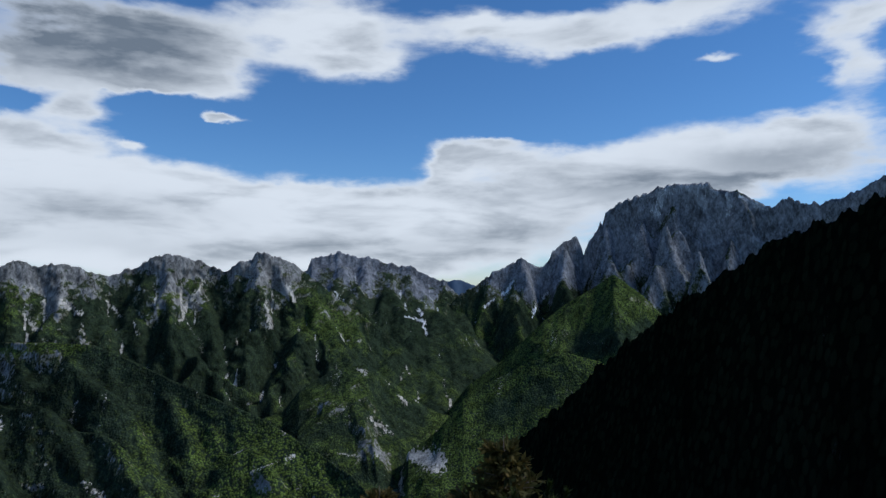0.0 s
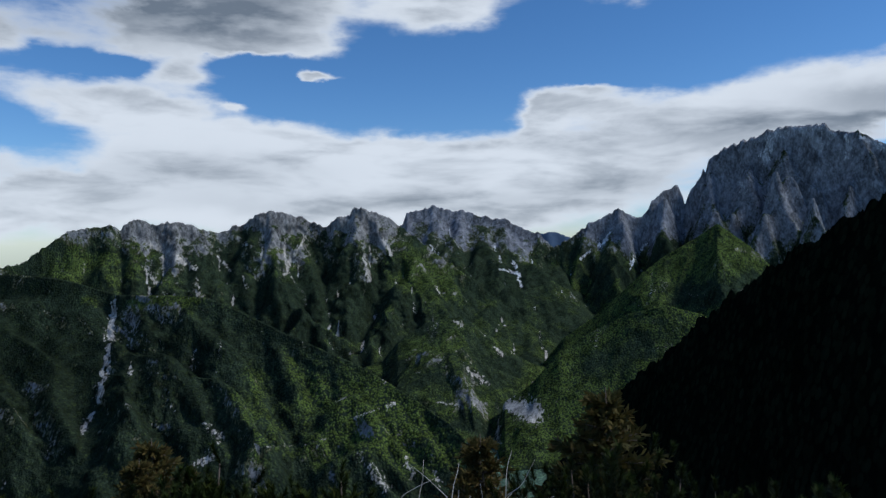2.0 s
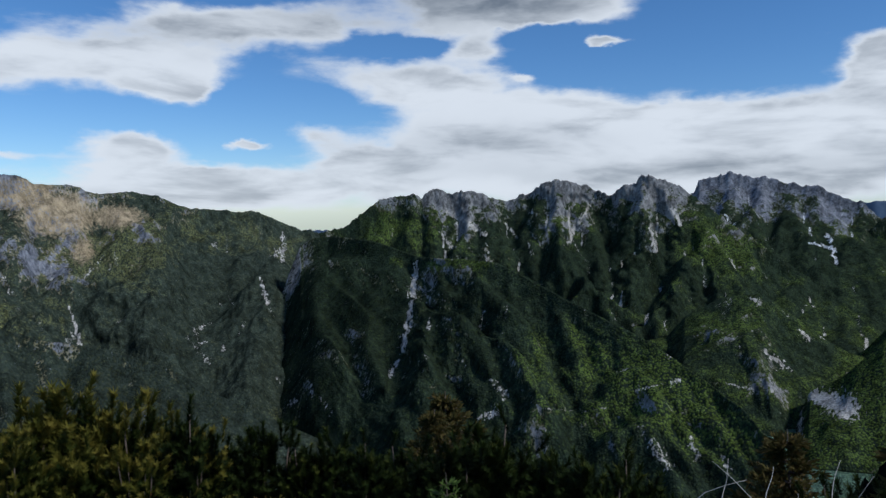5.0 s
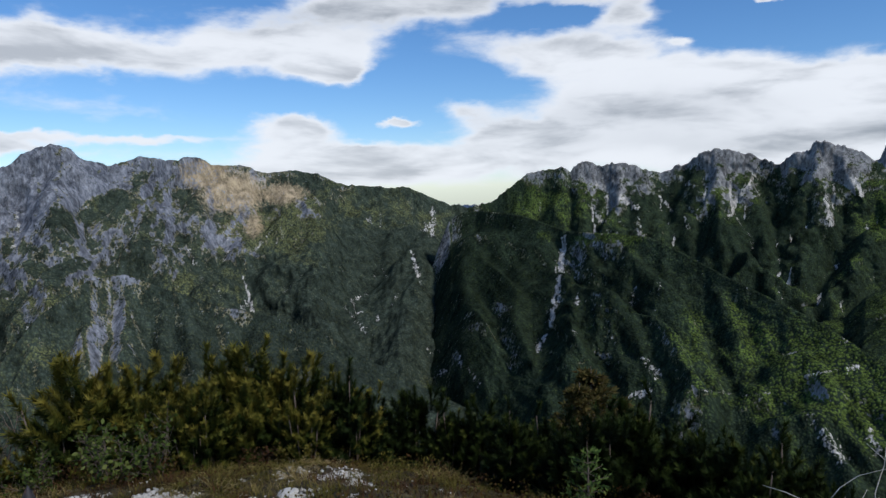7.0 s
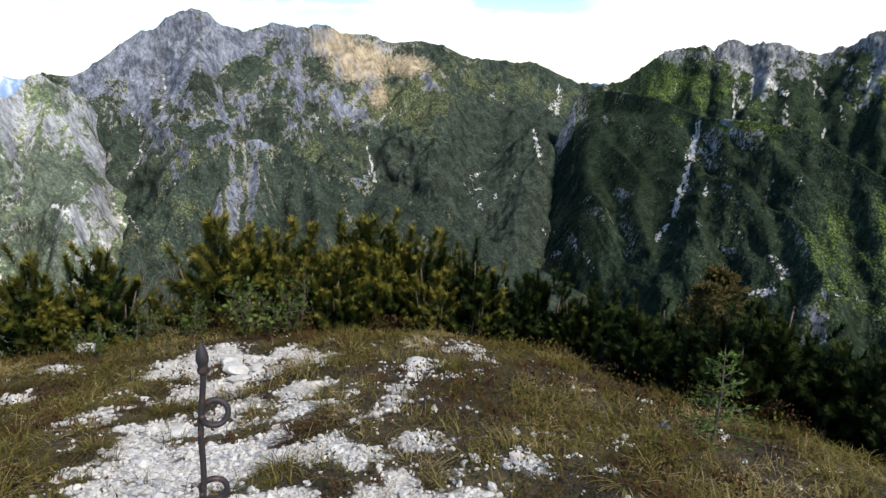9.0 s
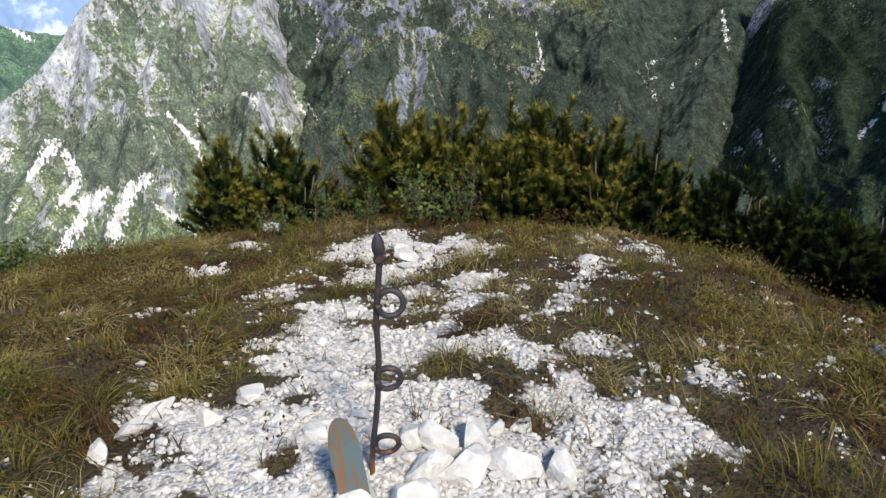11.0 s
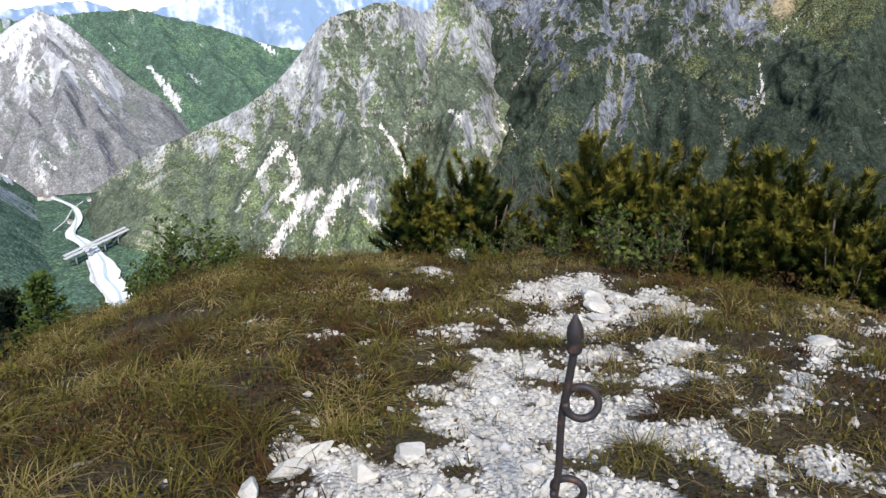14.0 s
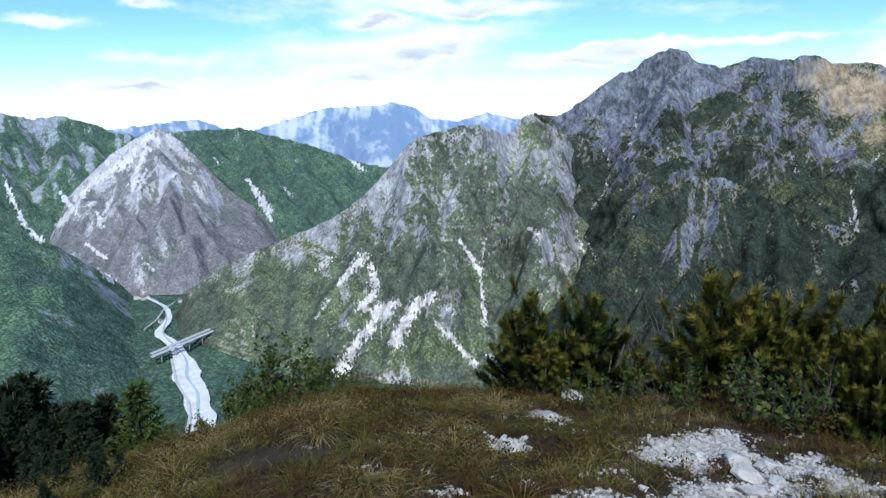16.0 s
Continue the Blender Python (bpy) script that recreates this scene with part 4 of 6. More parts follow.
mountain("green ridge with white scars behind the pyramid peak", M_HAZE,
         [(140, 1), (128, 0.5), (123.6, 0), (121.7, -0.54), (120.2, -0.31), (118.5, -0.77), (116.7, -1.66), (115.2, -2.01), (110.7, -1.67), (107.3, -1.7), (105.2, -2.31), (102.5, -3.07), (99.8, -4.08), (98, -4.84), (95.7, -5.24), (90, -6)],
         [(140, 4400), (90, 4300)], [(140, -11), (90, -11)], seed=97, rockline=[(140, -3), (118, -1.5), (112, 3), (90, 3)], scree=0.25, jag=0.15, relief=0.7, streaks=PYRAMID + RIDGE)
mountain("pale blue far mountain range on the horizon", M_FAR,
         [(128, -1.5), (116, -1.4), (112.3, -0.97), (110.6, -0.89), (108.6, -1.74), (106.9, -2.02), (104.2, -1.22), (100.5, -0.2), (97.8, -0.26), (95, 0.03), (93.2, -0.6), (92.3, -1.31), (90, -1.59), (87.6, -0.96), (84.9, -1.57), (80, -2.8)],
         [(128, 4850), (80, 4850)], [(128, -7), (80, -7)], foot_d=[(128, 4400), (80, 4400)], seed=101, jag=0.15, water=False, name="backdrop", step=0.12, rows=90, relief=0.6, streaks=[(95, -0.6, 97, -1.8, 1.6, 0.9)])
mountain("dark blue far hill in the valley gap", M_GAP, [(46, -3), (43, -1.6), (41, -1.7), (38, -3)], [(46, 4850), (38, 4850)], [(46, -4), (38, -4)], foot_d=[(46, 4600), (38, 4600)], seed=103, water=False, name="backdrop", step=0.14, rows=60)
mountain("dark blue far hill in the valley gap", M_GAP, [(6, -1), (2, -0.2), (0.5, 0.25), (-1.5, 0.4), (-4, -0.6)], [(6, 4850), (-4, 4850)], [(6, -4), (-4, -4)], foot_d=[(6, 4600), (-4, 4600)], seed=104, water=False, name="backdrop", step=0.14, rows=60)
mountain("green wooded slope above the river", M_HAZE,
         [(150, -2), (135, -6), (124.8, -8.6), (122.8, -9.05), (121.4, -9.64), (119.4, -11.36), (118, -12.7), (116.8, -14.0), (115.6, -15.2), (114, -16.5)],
         [(150, 2300), (124, 2500), (118, 2650), (114, 2600)], [(150, -34), (118, -32), (114, -24)], seed=111, rockline=30, lush_lit=0.5, scree=0.0, jag=0.04, curve=1.35, relief=0.28, streaks=RIDGE)


# ---------- river, road and viaduct in the valley ----------
def floor_at(az, el, z=FLOOR):
    dd = (EYE - z) / math.tan(radians(-el))
    v = heading(az)
    return np.array([v.x * dd, v.y * dd])


def ribbon(name, label, category, mat, path, widths, z, wobble=0.0):
    p = np.array([floor_at(a, e) for a, e in path])
    t = np.linspace(0, len(p) - 1, 90)
    x = np.interp(t, range(len(p)), p[:, 0])
    y = np.interp(t, range(len(p)), p[:, 1])
    for _ in range(12):
        x[1:-1] = (x[:-2] + x[2:] + 2 * x[1:-1]) / 4
        y[1:-1] = (y[:-2] + y[2:] + 2 * y[1:-1]) / 4
    w = np.interp(t, range(len(p)), widths)
    tx, ty = np.gradient(x), np.gradient(y)
    ln = np.hypot(tx, ty)
    nx, ny = -ty / ln, tx / ln
    w0 = w * (1 + wobble * fbm(t * 0.8, t * 0 + 2, 15, 3))
    w1 = w * (1 + wobble * fbm(t * 0.8, t * 0 + 9, 16, 3))
    k = np.linspace(-1, 1, 5)[:, None]
    off = np.where(k > 0, w1 * k, w0 * k)
    pts = np.stack([x + nx * off, y + ny * off, 0 * off + z], -1)
    return tagged(grid_object(name, pts[::-1], mat), label, category, kind="structure")


def plain(name, c0, c1, scale, rough=0.9):
    m, k = material(name, rough, 0.2)
    pos = k.add("ShaderNodeNewGeometry").outputs["Position"]
    k.put(k.bsdf.inputs["Base Color"], k.mix(k.step(k.noise(pos, scale, 6.0, 0.65), 0.35, 0.65), c0, c1))
    return m


RIVER = [(118.15, -12.68), (115.65, -14.45), (114.32, -15.28), (114.16, -16.19), (115.37, -17.2), (114.23, -17.98), (113.49, -19.58), (113.24, -20.84), (112.95, -22.28), (112.57, -24.07), (112.6, -25.99), (111.8, -28.0), (109, -34)]
ribbon("river_bed", "wide white gravel bed of the river", "river bed", plain("pale river gravel", (0.68, 0.66, 0.62), (0.86, 0.84, 0.80), 1 / 25.0), RIVER, [5, 6, 8, 10, 13, 16, 27, 30, 28, 26, 26, 26, 26], FLOOR + 4, 0.7)
ribbon("water", "narrow turquoise stream in the gravel bed", "stream", plain("turquoise water", (0.40, 0.52, 0.52), (0.52, 0.62, 0.60), 1 / 40.0, 0.2), [(a + 0.45 * math.sin(e * 2.3), e) for a, e in RIVER], [1, 1, 1.5, 2, 2, 3, 3, 3, 3, 3, 3, 3, 3], FLOOR + 6, 1.2)
M_ROAD = plain("pale concrete road", (0.52, 0.50, 0.46), (0.64, 0.62, 0.58), 1 / 20.0)
ribbon("road", "pale road along the river", "road", M_ROAD, [(114.43, -19.43), (114.29, -21.2), (113.5, -22.84), (113.52, -24.12), (114.07, -25.43), (113.0, -28)], [3, 3, 3, 3, 3, 3], FLOOR + 8)
ribbon("road", "pale road on the valley floor", "road", M_ROAD, [(116.22, -16.89), (115.18, -16.26), (114.6, -15.55), (113.7, -15.06)], [2, 2, 2, 2], FLOOR + 8)


def viaduct():
    thing = new("viaduct")
    tagged(thing, "long pale concrete motorway viaduct across the river bed", "viaduct", kind="thing")
    m = plain("viaduct concrete", (0.46, 0.45, 0.43), (0.60, 0.59, 0.56), 1 / 8.0)
    for lane in (0.0, 0.24):
        p, q = floor_at(115.87, -18.6 - lane, FLOOR + 28), floor_at(110.31, -17.08 - lane, FLOOR + 28)
        way = (q - p) / np.linalg.norm(q - p)
        side = np.array([-way[1], way[0]])
        bm = bmesh.new()
        z0, th = FLOOR + 26, 3.0
        ring = []
        for c in (p, q):
            ring.append([bm.verts.new((*(c + side * s), zz)) for s, zz in ((-6, z0 + th), (6, z0 + th), (6, z0 + 1.2), (3, z0), (-3, z0), (-6, z0 + 1.2))])
        for i in range(6):
            j = (i + 1) % 6
            bm.faces.new((ring[0][i], ring[0][j], ring[1][j], ring[1][i]))
        bm.faces.new(ring[0][::-1])
        bm.faces.new(ring[1])
        me = bpy.data.meshes.new("deck")
        bm.to_mesh(me)
        bm.free()
        me.materials.append(m)
        new("deck", me).parent = thing
        for i in range(5):
            c = p + (q - p) * (0.12 + 0.19 * i)
            s = Soup()
            s.tube([(*c, FLOOR), (*c, FLOOR + 20), (*c, z0 + 0.5)], [2.2, 2.0, 3.2], 8)
            part("pier", s, m, thing)


M_HOUSE = plain("pale plaster", (0.60, 0.58, 0.54), (0.70, 0.68, 0.64), 1 / 6.0)
M_ROOF = plain("grey-brown roof", (0.22, 0.17, 0.14), (0.32, 0.27, 0.23), 1 / 4.0)


def house(az, el, wx, wy, wz, turn):
    thing = new("building")
    tagged(thing, "pale low building on the valley floor beside the road", "building", "buildings in the valley", "thing")
    c = floor_at(az, el)
    thing.matrix_world = Matrix.Translation((c[0], c[1], FLOOR + 1)) @ Matrix.Rotation(turn, 4, "Z")
    for nm, verts, mat in (("wall", [(-wx, -wy, -4), (wx, -wy, -4), (wx, wy, -4), (-wx, wy, -4), (-wx, -wy, wz), (wx, -wy, wz), (wx, wy, wz), (-wx, wy, wz)], M_HOUSE),
                           ("roof", [(-wx - 1, -wy - 1, wz), (wx + 1, -wy - 1, wz), (wx + 1, wy + 1, wz), (-wx - 1, wy + 1, wz), (-wx - 1, 0, wz + wy * 0.6), (wx + 1, 0, wz + wy * 0.6)], M_ROOF)):
        me = bpy.data.meshes.new(nm)
        fc = [(0, 3, 2, 1), (4, 5, 6, 7), (0, 1, 5, 4), (1, 2, 6, 5), (2, 3, 7, 6), (3, 0, 4, 7)] if nm == "wall" else [(0, 3, 2, 1), (0, 1, 5, 4), (2, 3, 4, 5), (0, 4, 3), (1, 2, 5)]
        me.from_pydata(verts, [], fc)
        me.materials.append(mat)
        new(nm, me).parent = thing
    return thing


viaduct()
for row in [(116.4, -14.2, 18, 9, 9, 0.3), (116.0, -14.35, 14, 8, 7, 0.8), (115.6, -14.3, 10, 7, 7, 0.1), (113.3, -14.9, 8, 6, 6, 0.5), (114.9, -16.3, 7, 6, 6, 1.0)]:
    house(*row)

# ---------- the ridge under the camera ----------
def ridge_z(x, y):
    a = -x * 0.985 + y * 0.174
    b = x * 0.174 + y * 0.985
    z = np.interp(a, [-9, -3, 0, 1.9, 3.2, 4.5, 6.5, 8.5, 11, 16, 24], [-1.5, 0.0, 0.03, 0.03, -0.12, -0.4, -0.92, -2.0, -4.2, -9.5, -18])
    bb = np.where(b > 0, b - 0.8, -b - 0.9)
    bb = np.maximum(bb, 0)
    z = z - np.where(b > 0, 0.085, 0.06) * bb ** 2 / (1 + 0.05 * bb)
    z = z - 0.12 * np.clip(-b - 2.2, 0, 1.2) ** 2
    z = z + 0.05 * fbm(x / 0.42, y / 0.42, 19, 3) * (1 - gravel_at(x, y))
    z = z + 0.10 * fbm(x / 1.6, y / 1.6, 5, 4) + 0.012 * fbm(x / 0.16, y / 0.16, 9, 3)
    return z


def zat(x, y):
    return float(ridge_z(np.array([x]), np.array([y]))[0])


# bare gravel patches: x, y, radius
GRAVEL = [(-4.88, 1.47, 0.22), (-4.7, 1.12, 0.2), (-4.22, 1.43, 0.19), (-4.51, 1.74, 0.19), (-4.21, 1.9, 0.12), (-3.47, 1.53, 0.14), (-4.0, 1.06, 0.2), (-3.37, 0.71, 0.17), (-3.18, 0.5, 0.12), (-3.24, 0.91, 0.12), (-3.07, 0.33, 0.09), (-2.88, 0.91, 0.14), (-2.79, 0.58, 0.19), (-2.69, 0.78, 0.19), (-2.65, 0.96, 0.12), (-2.55, 1.22, 0.09), (-2.4, 0.17, 0.17), (-2.31, -0.04, 0.16), (-2.53, 0.39, 0.12), (-2.37, 0.49, 0.19)]
GRAVEL += [(-2.14, 0.07, 0.2), (-2.16, -0.14, 0.12), (-2.26, -0.36, 0.09), (-2.11, 0.32, 0.2), (-2.19, 0.57, 0.16), (-2.22, 0.74, 0.14), (-2.08, 0.85, 0.12), (-1.88, 0.56, 0.22), (-1.87, 0.8, 0.14), (-2.63, -0.26, 0.09), (-3.45, 2.33, 0.11), (-2.37, 1.58, 0.09), (-2.12, 1.3, 0.09), (-1.72, 1.3, 0.16), (-1.68, 1.48, 0.14), (-3.51, 2.93, 0.09), (-1.77, 1.23, 0.11), (-4.81, 0.06, 0.11), (-5.38, 0.42, 0.11), (-1.5, 0.5, 0.62)]
GRAVEL += [(-2.93, 0.51, 0.14), (-3.0, 0.74, 0.14), (-3.43, 1.16, 0.13), (-4.15, 1.25, 0.17), (-2.92, 1.06, 0.11), (-2.6, 1.09, 0.09), (-2.33, 1.24, 0.08), (-2.04, 1.15, 0.1), (-1.92, 1.25, 0.09), (-2.5, -0.07, 0.12), (-2.8, 0.34, 0.12), (-1.76, 1.38, 0.15)]
# grass islands in the gravel
ISLANDS = [(-2.42, 0.3, 0.06), (-2.98, 1.28, 0.11), (-2.34, 1.01, 0.1), (-3.32, 1.23, 0.09), (-2.08, 0.15, 0.06), (-1.96, 1.02, 0.07)]
# thinly strewn stones: x, y, radius
STREWN = [(-2.4, 1.35, 0.35), (-3.2, 1.4, 0.4), (-1.9, 1.7, 0.35), (-2.9, 1.8, 0.35), (-3.3, 2.3, 0.35), (-4.0, 3.0, 0.4), (-2.6, -0.1, 0.3), (-3.9, 0.4, 0.3)]


def gravel_at(x, y):
    g = np.zeros_like(x)
    wx = x + 0.10 * fbm(x / 0.35, y / 0.35, 61, 3)
    wy = y + 0.10 * fbm(x / 0.35, y / 0.35, 67, 3)
    for (cx, cy, r) in GRAVEL:
        g = np.maximum(g, 1.4 - np.hypot(wx - cx, wy - cy) / (r * 1.3))
    for (cx, cy, r) in ISLANDS:
        g = g - 0.9 * np.exp(-((wx - cx) ** 2 + (wy - cy) ** 2) / r ** 2)
    for (cx, cy, r) in STREWN:
        g = np.maximum(g, 0.62 - 0.5 * np.hypot(wx - cx, wy - cy) / r)
    return np.clip(g + 0.75 * fbm(x / 0.20, y / 0.20, 71, 4, 0.6), 0, 1)


def soil_at(x, y):
    """The bare brown earth on the shoulder of the ridge."""
    return np.exp(-(((x + 4.68) / 0.30) ** 2 + ((y + 1.36) / 0.42) ** 2) * 0.7)


def spaced(lo, c0, c1, hi, fine, coarse):
    return np.concatenate([np.arange(lo, c0, coarse), np.arange(c0, c1, fine), np.arange(c1, hi + coarse, coarse)])


def ground_material():
    m, k = material("thatch, soil and limestone grit", 0.95, 0.15)
    pos = k.add("ShaderNodeNewGeometry").outputs["Position"]
    n1, n2 = k.noise(pos, 2.2, 5.0, 0.6), k.noise(pos, 26.0, 5.0, 0.65)
    soil = k.mix(k.step(n1, 0.35, 0.65), (0.034, 0.024, 0.015), (0.085, 0.062, 0.032))
    soil = k.mix(k.step(n2, 0.4, 0.7), soil, (0.035, 0.032, 0.014))
    cells = k.add("ShaderNodeTexVoronoi", None, Vector=pos, Scale=55.0)
    grit = k.mix(k.add("ShaderNodeSeparateColor", None, Color=cells.outputs["Color"]).outputs[0], (0.30, 0.28, 0.245), (0.54, 0.515, 0.465))
    grit = k.mix(k.step(n2, 0.55, 0.75), grit, (0.30, 0.25, 0.17))
    mask = k.step(k.math("ADD", attr(k, "gravel"), k.math("MULTIPLY", k.math("SUBTRACT", n2, 0.5), 1.4)), 0.40, 0.75)
    k.put(k.bsdf.inputs["Base Color"], k.mix(mask, soil, grit))
    bump(k, k.math("ADD", k.math("MULTIPLY", cells.outputs["Distance"], -1.0), n2), 0.7, 0.02)
    return m


xs, ys = spaced(-26, -8, 0.6, 14, 0.045, 0.35), spaced(-18, -4.5, 5.5, 24, 0.045, 0.35)
gx, gy = np.meshgrid(xs, ys)
knoll = grid_object("ridge_ground", np.stack([gx, gy, ridge_z(gx, gy)], -1), ground_material(), {"gravel": gravel_at(gx, gy)})
tagged(knoll, "grassy summit ridge with patches of white limestone gravel", "ground", kind="structure")

# the wooded flank that falls from the ridge to the valley
fa = np.radians(np.arange(-180, 180.1, 1.0))
fr = np.array([14, 20, 30, 45, 70, 110, 170, 260, 400, 600, 850, 1100.0])
fz = -(fr - 6) * 0.62
fx, fy = -np.sin(fa)[None, :] * fr[:, None], np.cos(fa)[None, :] * fr[:, None]
fh = fz[:, None] + 0.10 * fr[:, None] * fbm(fx / (fr[:, None] * 0.3), fy / (fr[:, None] * 0.3), 43, 3)
flank = grid_object("hillside", np.stack([fx, fy, fh], -1)[::-1], M_WEST, {"rock": fh * 0 - 1, "scree": fh * 0, "lush_lit": fh * 0 + 0.4, "dry": fh * 0})
tagged(flank, "steep wooded hillside falling away below the ridge", "hillside", kind="structure")


def leaf_material(name, stops, rough=0.55, back=0.25):
    """Foliage: tone runs through the stops; thin, so it lets some light through."""
    m, k = material(name, max(rough, 0.7), 0.1)
    ramp = k.add("ShaderNodeValToRGB")
    t = k.math("ADD", attr(k, "tone"), k.math("MULTIPLY", k.math("SUBTRACT", k.add("ShaderNodeObjectInfo").outputs["Random"], 0.5), 0.18), clamp=True)
    k.put(ramp.inputs[0], t)
    el = ramp.color_ramp.elements
    while len(el) < len(stops):
        el.new(0.5)
    for e, (p, c) in zip(el, stops):
        e.position, e.color = p, (*c, 1)
    k.put(k.bsdf.inputs["Base Color"], ramp.outputs[0])
    tr = k.add("ShaderNodeBsdfTranslucent", None, Color=ramp.outputs[0])
    mx = k.add("ShaderNodeMixShader", None, i0=back, i1=k.bsdf.outputs[0], i2=tr.outputs[0])
    out = [n for n in k.tree.nodes if n.type == "OUTPUT_MATERIAL"][0]
    k.put(out.inputs[0], mx.outputs[0])
    return m


def bark_material(name, c0, c1):
    m, k = material(name, 0.9, 0.2)
    pos = k.add("ShaderNodeTexCoord").outputs["Object"]
    n = k.noise(pos, 60.0, 4.0)
    k.put(k.bsdf.inputs["Base Color"], k.mix(n, c0, c1))
    bump(k, n, 0.5, 0.004)
    return m


def stone_material(name, c0, c1):
    m, k = material(name, 0.85, 0.3)
    pos = k.add("ShaderNodeTexCoord").outputs["Object"]
    n, s = k.noise(pos, 9.0, 6.0, 0.65), k.noise(pos, 60.0, 4.0)
    col = k.mix(k.step(n, 0.3, 0.7), c0, c1)
    col = k.mix(k.math("MULTIPLY", k.step(k.noise(pos, 22.0, 5.0, 0.7), 0.5, 0.7), 0.55), col, (0.27, 0.22, 0.15))
    col = k.mix(k.math("MULTIPLY", attr(k, "tone"), 0.5), col, (0.36, 0.33, 0.29))
    k.put(k.bsdf.inputs["Base Color"], col)
    bump(k, k.math("ADD", n, k.math("MULTIPLY", s, 0.3)), 0.6, 0.02)
    return m


M_NEEDLE = leaf_material("pine needles", [(0.0, (0.005, 0.010, 0.003)), (0.40, (0.030, 0.044, 0.007)), (0.70, (0.115, 0.108, 0.015)), (1.0, (0.185, 0.150, 0.024))], 0.55, 0.25)
M_LARCH = leaf_material("larch shoots", [(0.0, (0.04, 0.045, 0.014)), (0.6, (0.095, 0.075, 0.02)), (1.0, (0.15, 0.10, 0.035))], 0.6, 0.3)
M_SPRING = leaf_material("young larch green", [(0.0, (0.05, 0.085, 0.02)), (1.0, (0.14, 0.19, 0.04))], 0.6, 0.3)
M_SPRUCE = leaf_material("spruce needles", [(0.0, (0.010, 0.018, 0.010)), (1.0, (0.035, 0.05, 0.02))], 0.6, 0.1)
M_LEAF = leaf_material("broad leaves", [(0.0, (0.030, 0.050, 0.010)), (0.6, (0.085, 0.115, 0.022)), (1.0, (0.20, 0.22, 0.06))], 0.5, 0.35)
M_GRASS = leaf_material("grass blades", [(0.0, (0.030, 0.020, 0.012)), (0.18, (0.085, 0.038, 0.014)), (0.34, (0.066, 0.058, 0.010)), (0.55, (0.130, 0.112, 0.020)), (0.74, (0.22, 0.160, 0.055)), (1.0, (0.40, 0.31, 0.15))], 0.7, 0.25)
M_BARK = bark_material("brown bark", (0.07, 0.05, 0.035), (0.18, 0.14, 0.11))
M_PALE = bark_material("bleached dead wood", (0.30, 0.27, 0.24), (0.58, 0.54, 0.49))
M_STONE = stone_material("white limestone", (0.41, 0.38, 0.325), (0.62, 0.585, 0.52))

# ---------- plants on the ridge ----------
rng = np.random.default_rng(7)


def unit(v):
    v = np.asarray(v, float)
    return v / (np.linalg.norm(v) + 1e-9)


def brush(s, base, way, length, radius, n, tone0, tone1):
    """One shoot: needles that stand round an axis and lean towards its tip."""
    way = unit(way)
    u = unit(np.cross(way, (0.3, 0.9, 0.2)))
    w = np.cross(way, u)
    q = rng.random(n) ** 0.8
    a = rng.random(n) * 2 * np.pi
    p0 = base + way * (q * length)[:, None]
    out = u * np.cos(a)[:, None] + w * np.sin(a)[:, None]
    lean = 0.55 + 0.6 * q[:, None]
    nd = out + way * lean
    nd /= np.linalg.norm(nd, axis=1, keepdims=True)
    nl = radius * (0.8 + 0.5 * rng.random(n))[:, None]
    p1 = p0 + nd * nl
    side = np.cross(nd, way)
    side /= np.linalg.norm(side, axis=1, keepdims=True) + 1e-9
    hw = 0.0060
    verts = np.stack([p0 - side * hw, p0 + side * hw, p1], 1).reshape(-1, 3)
    tone = np.repeat(tone0 + (tone1 - tone0) * q + rng.normal(0, 0.05, n), 3)
    s.push(verts, np.arange(3 * n).reshape(-1, 3), np.clip(tone, 0, 1))


def mugo_pine(seed, shoots=150, wide=0.62, tall=1.0, fat=0.066, tone_scale=1.0, label="low mugo pine with golden-tipped green needles on the ridge"):
    global rng
    rng = np.random.default_rng(seed)
    thing = new("mugo_pine")
    tagged(thing, label, "pine shrub", "mugo pines on the ridge", "thing")
    wood, leaf = Soup(), Soup()
    for i in range(shoots):
        up = rng.random() ** 0.8
        a = rng.random() * 2 * np.pi
        flat = np.sqrt(1 - up * up)
        nrm = np.array([np.cos(a) * flat, np.sin(a) * flat, up])
        lump = 0.86 + 0.42 * noise.noise(Vector(nrm * 2.4 + seed)) + rng.normal(0, 0.04)
        layer = (1.0, 0.95, 0.86, 0.66)[i % 4]
        if rng.random() < 0.14:
            lump += 0.06 + 0.12 * rng.random() * up
        tip = nrm * np.array([wide, wide, tall * 0.92]) * lump * layer + np.array([0, 0, 0.06])
        way = unit(nrm * np.array([0.8, 0.8, 0.4]) + np.array([0, 0, 0.55]) + rng.normal(0, 0.20, 3))
        ln = 0.14 + 0.12 * rng.random()
        # golden tops; low and inner shoots toned darker for shade inside the shrub
        hi = (0.50 + 0.48 * up + rng.normal(0, 0.14)) * tone_scale
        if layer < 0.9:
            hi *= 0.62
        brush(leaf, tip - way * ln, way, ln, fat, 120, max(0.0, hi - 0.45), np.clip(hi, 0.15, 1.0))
        if i % 9 == 0:
            root = np.array([np.cos(a) * 0.10, np.sin(a) * 0.10, -0.08])
            knee = np.array([tip[0] * 0.7, tip[1] * 0.7, tip[2] * 0.35])
            t = np.linspace(0, 1, 6)[:, None]
            pts = (1 - t) ** 2 * root + 2 * t * (1 - t) * knee + t * t * (tip - way * ln * 0.7)
            wood.tube(pts, np.linspace(0.018, 0.006, 6), 4, 0.5)
    part("stem", wood, M_BARK, thing)
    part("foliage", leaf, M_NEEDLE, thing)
    return thing


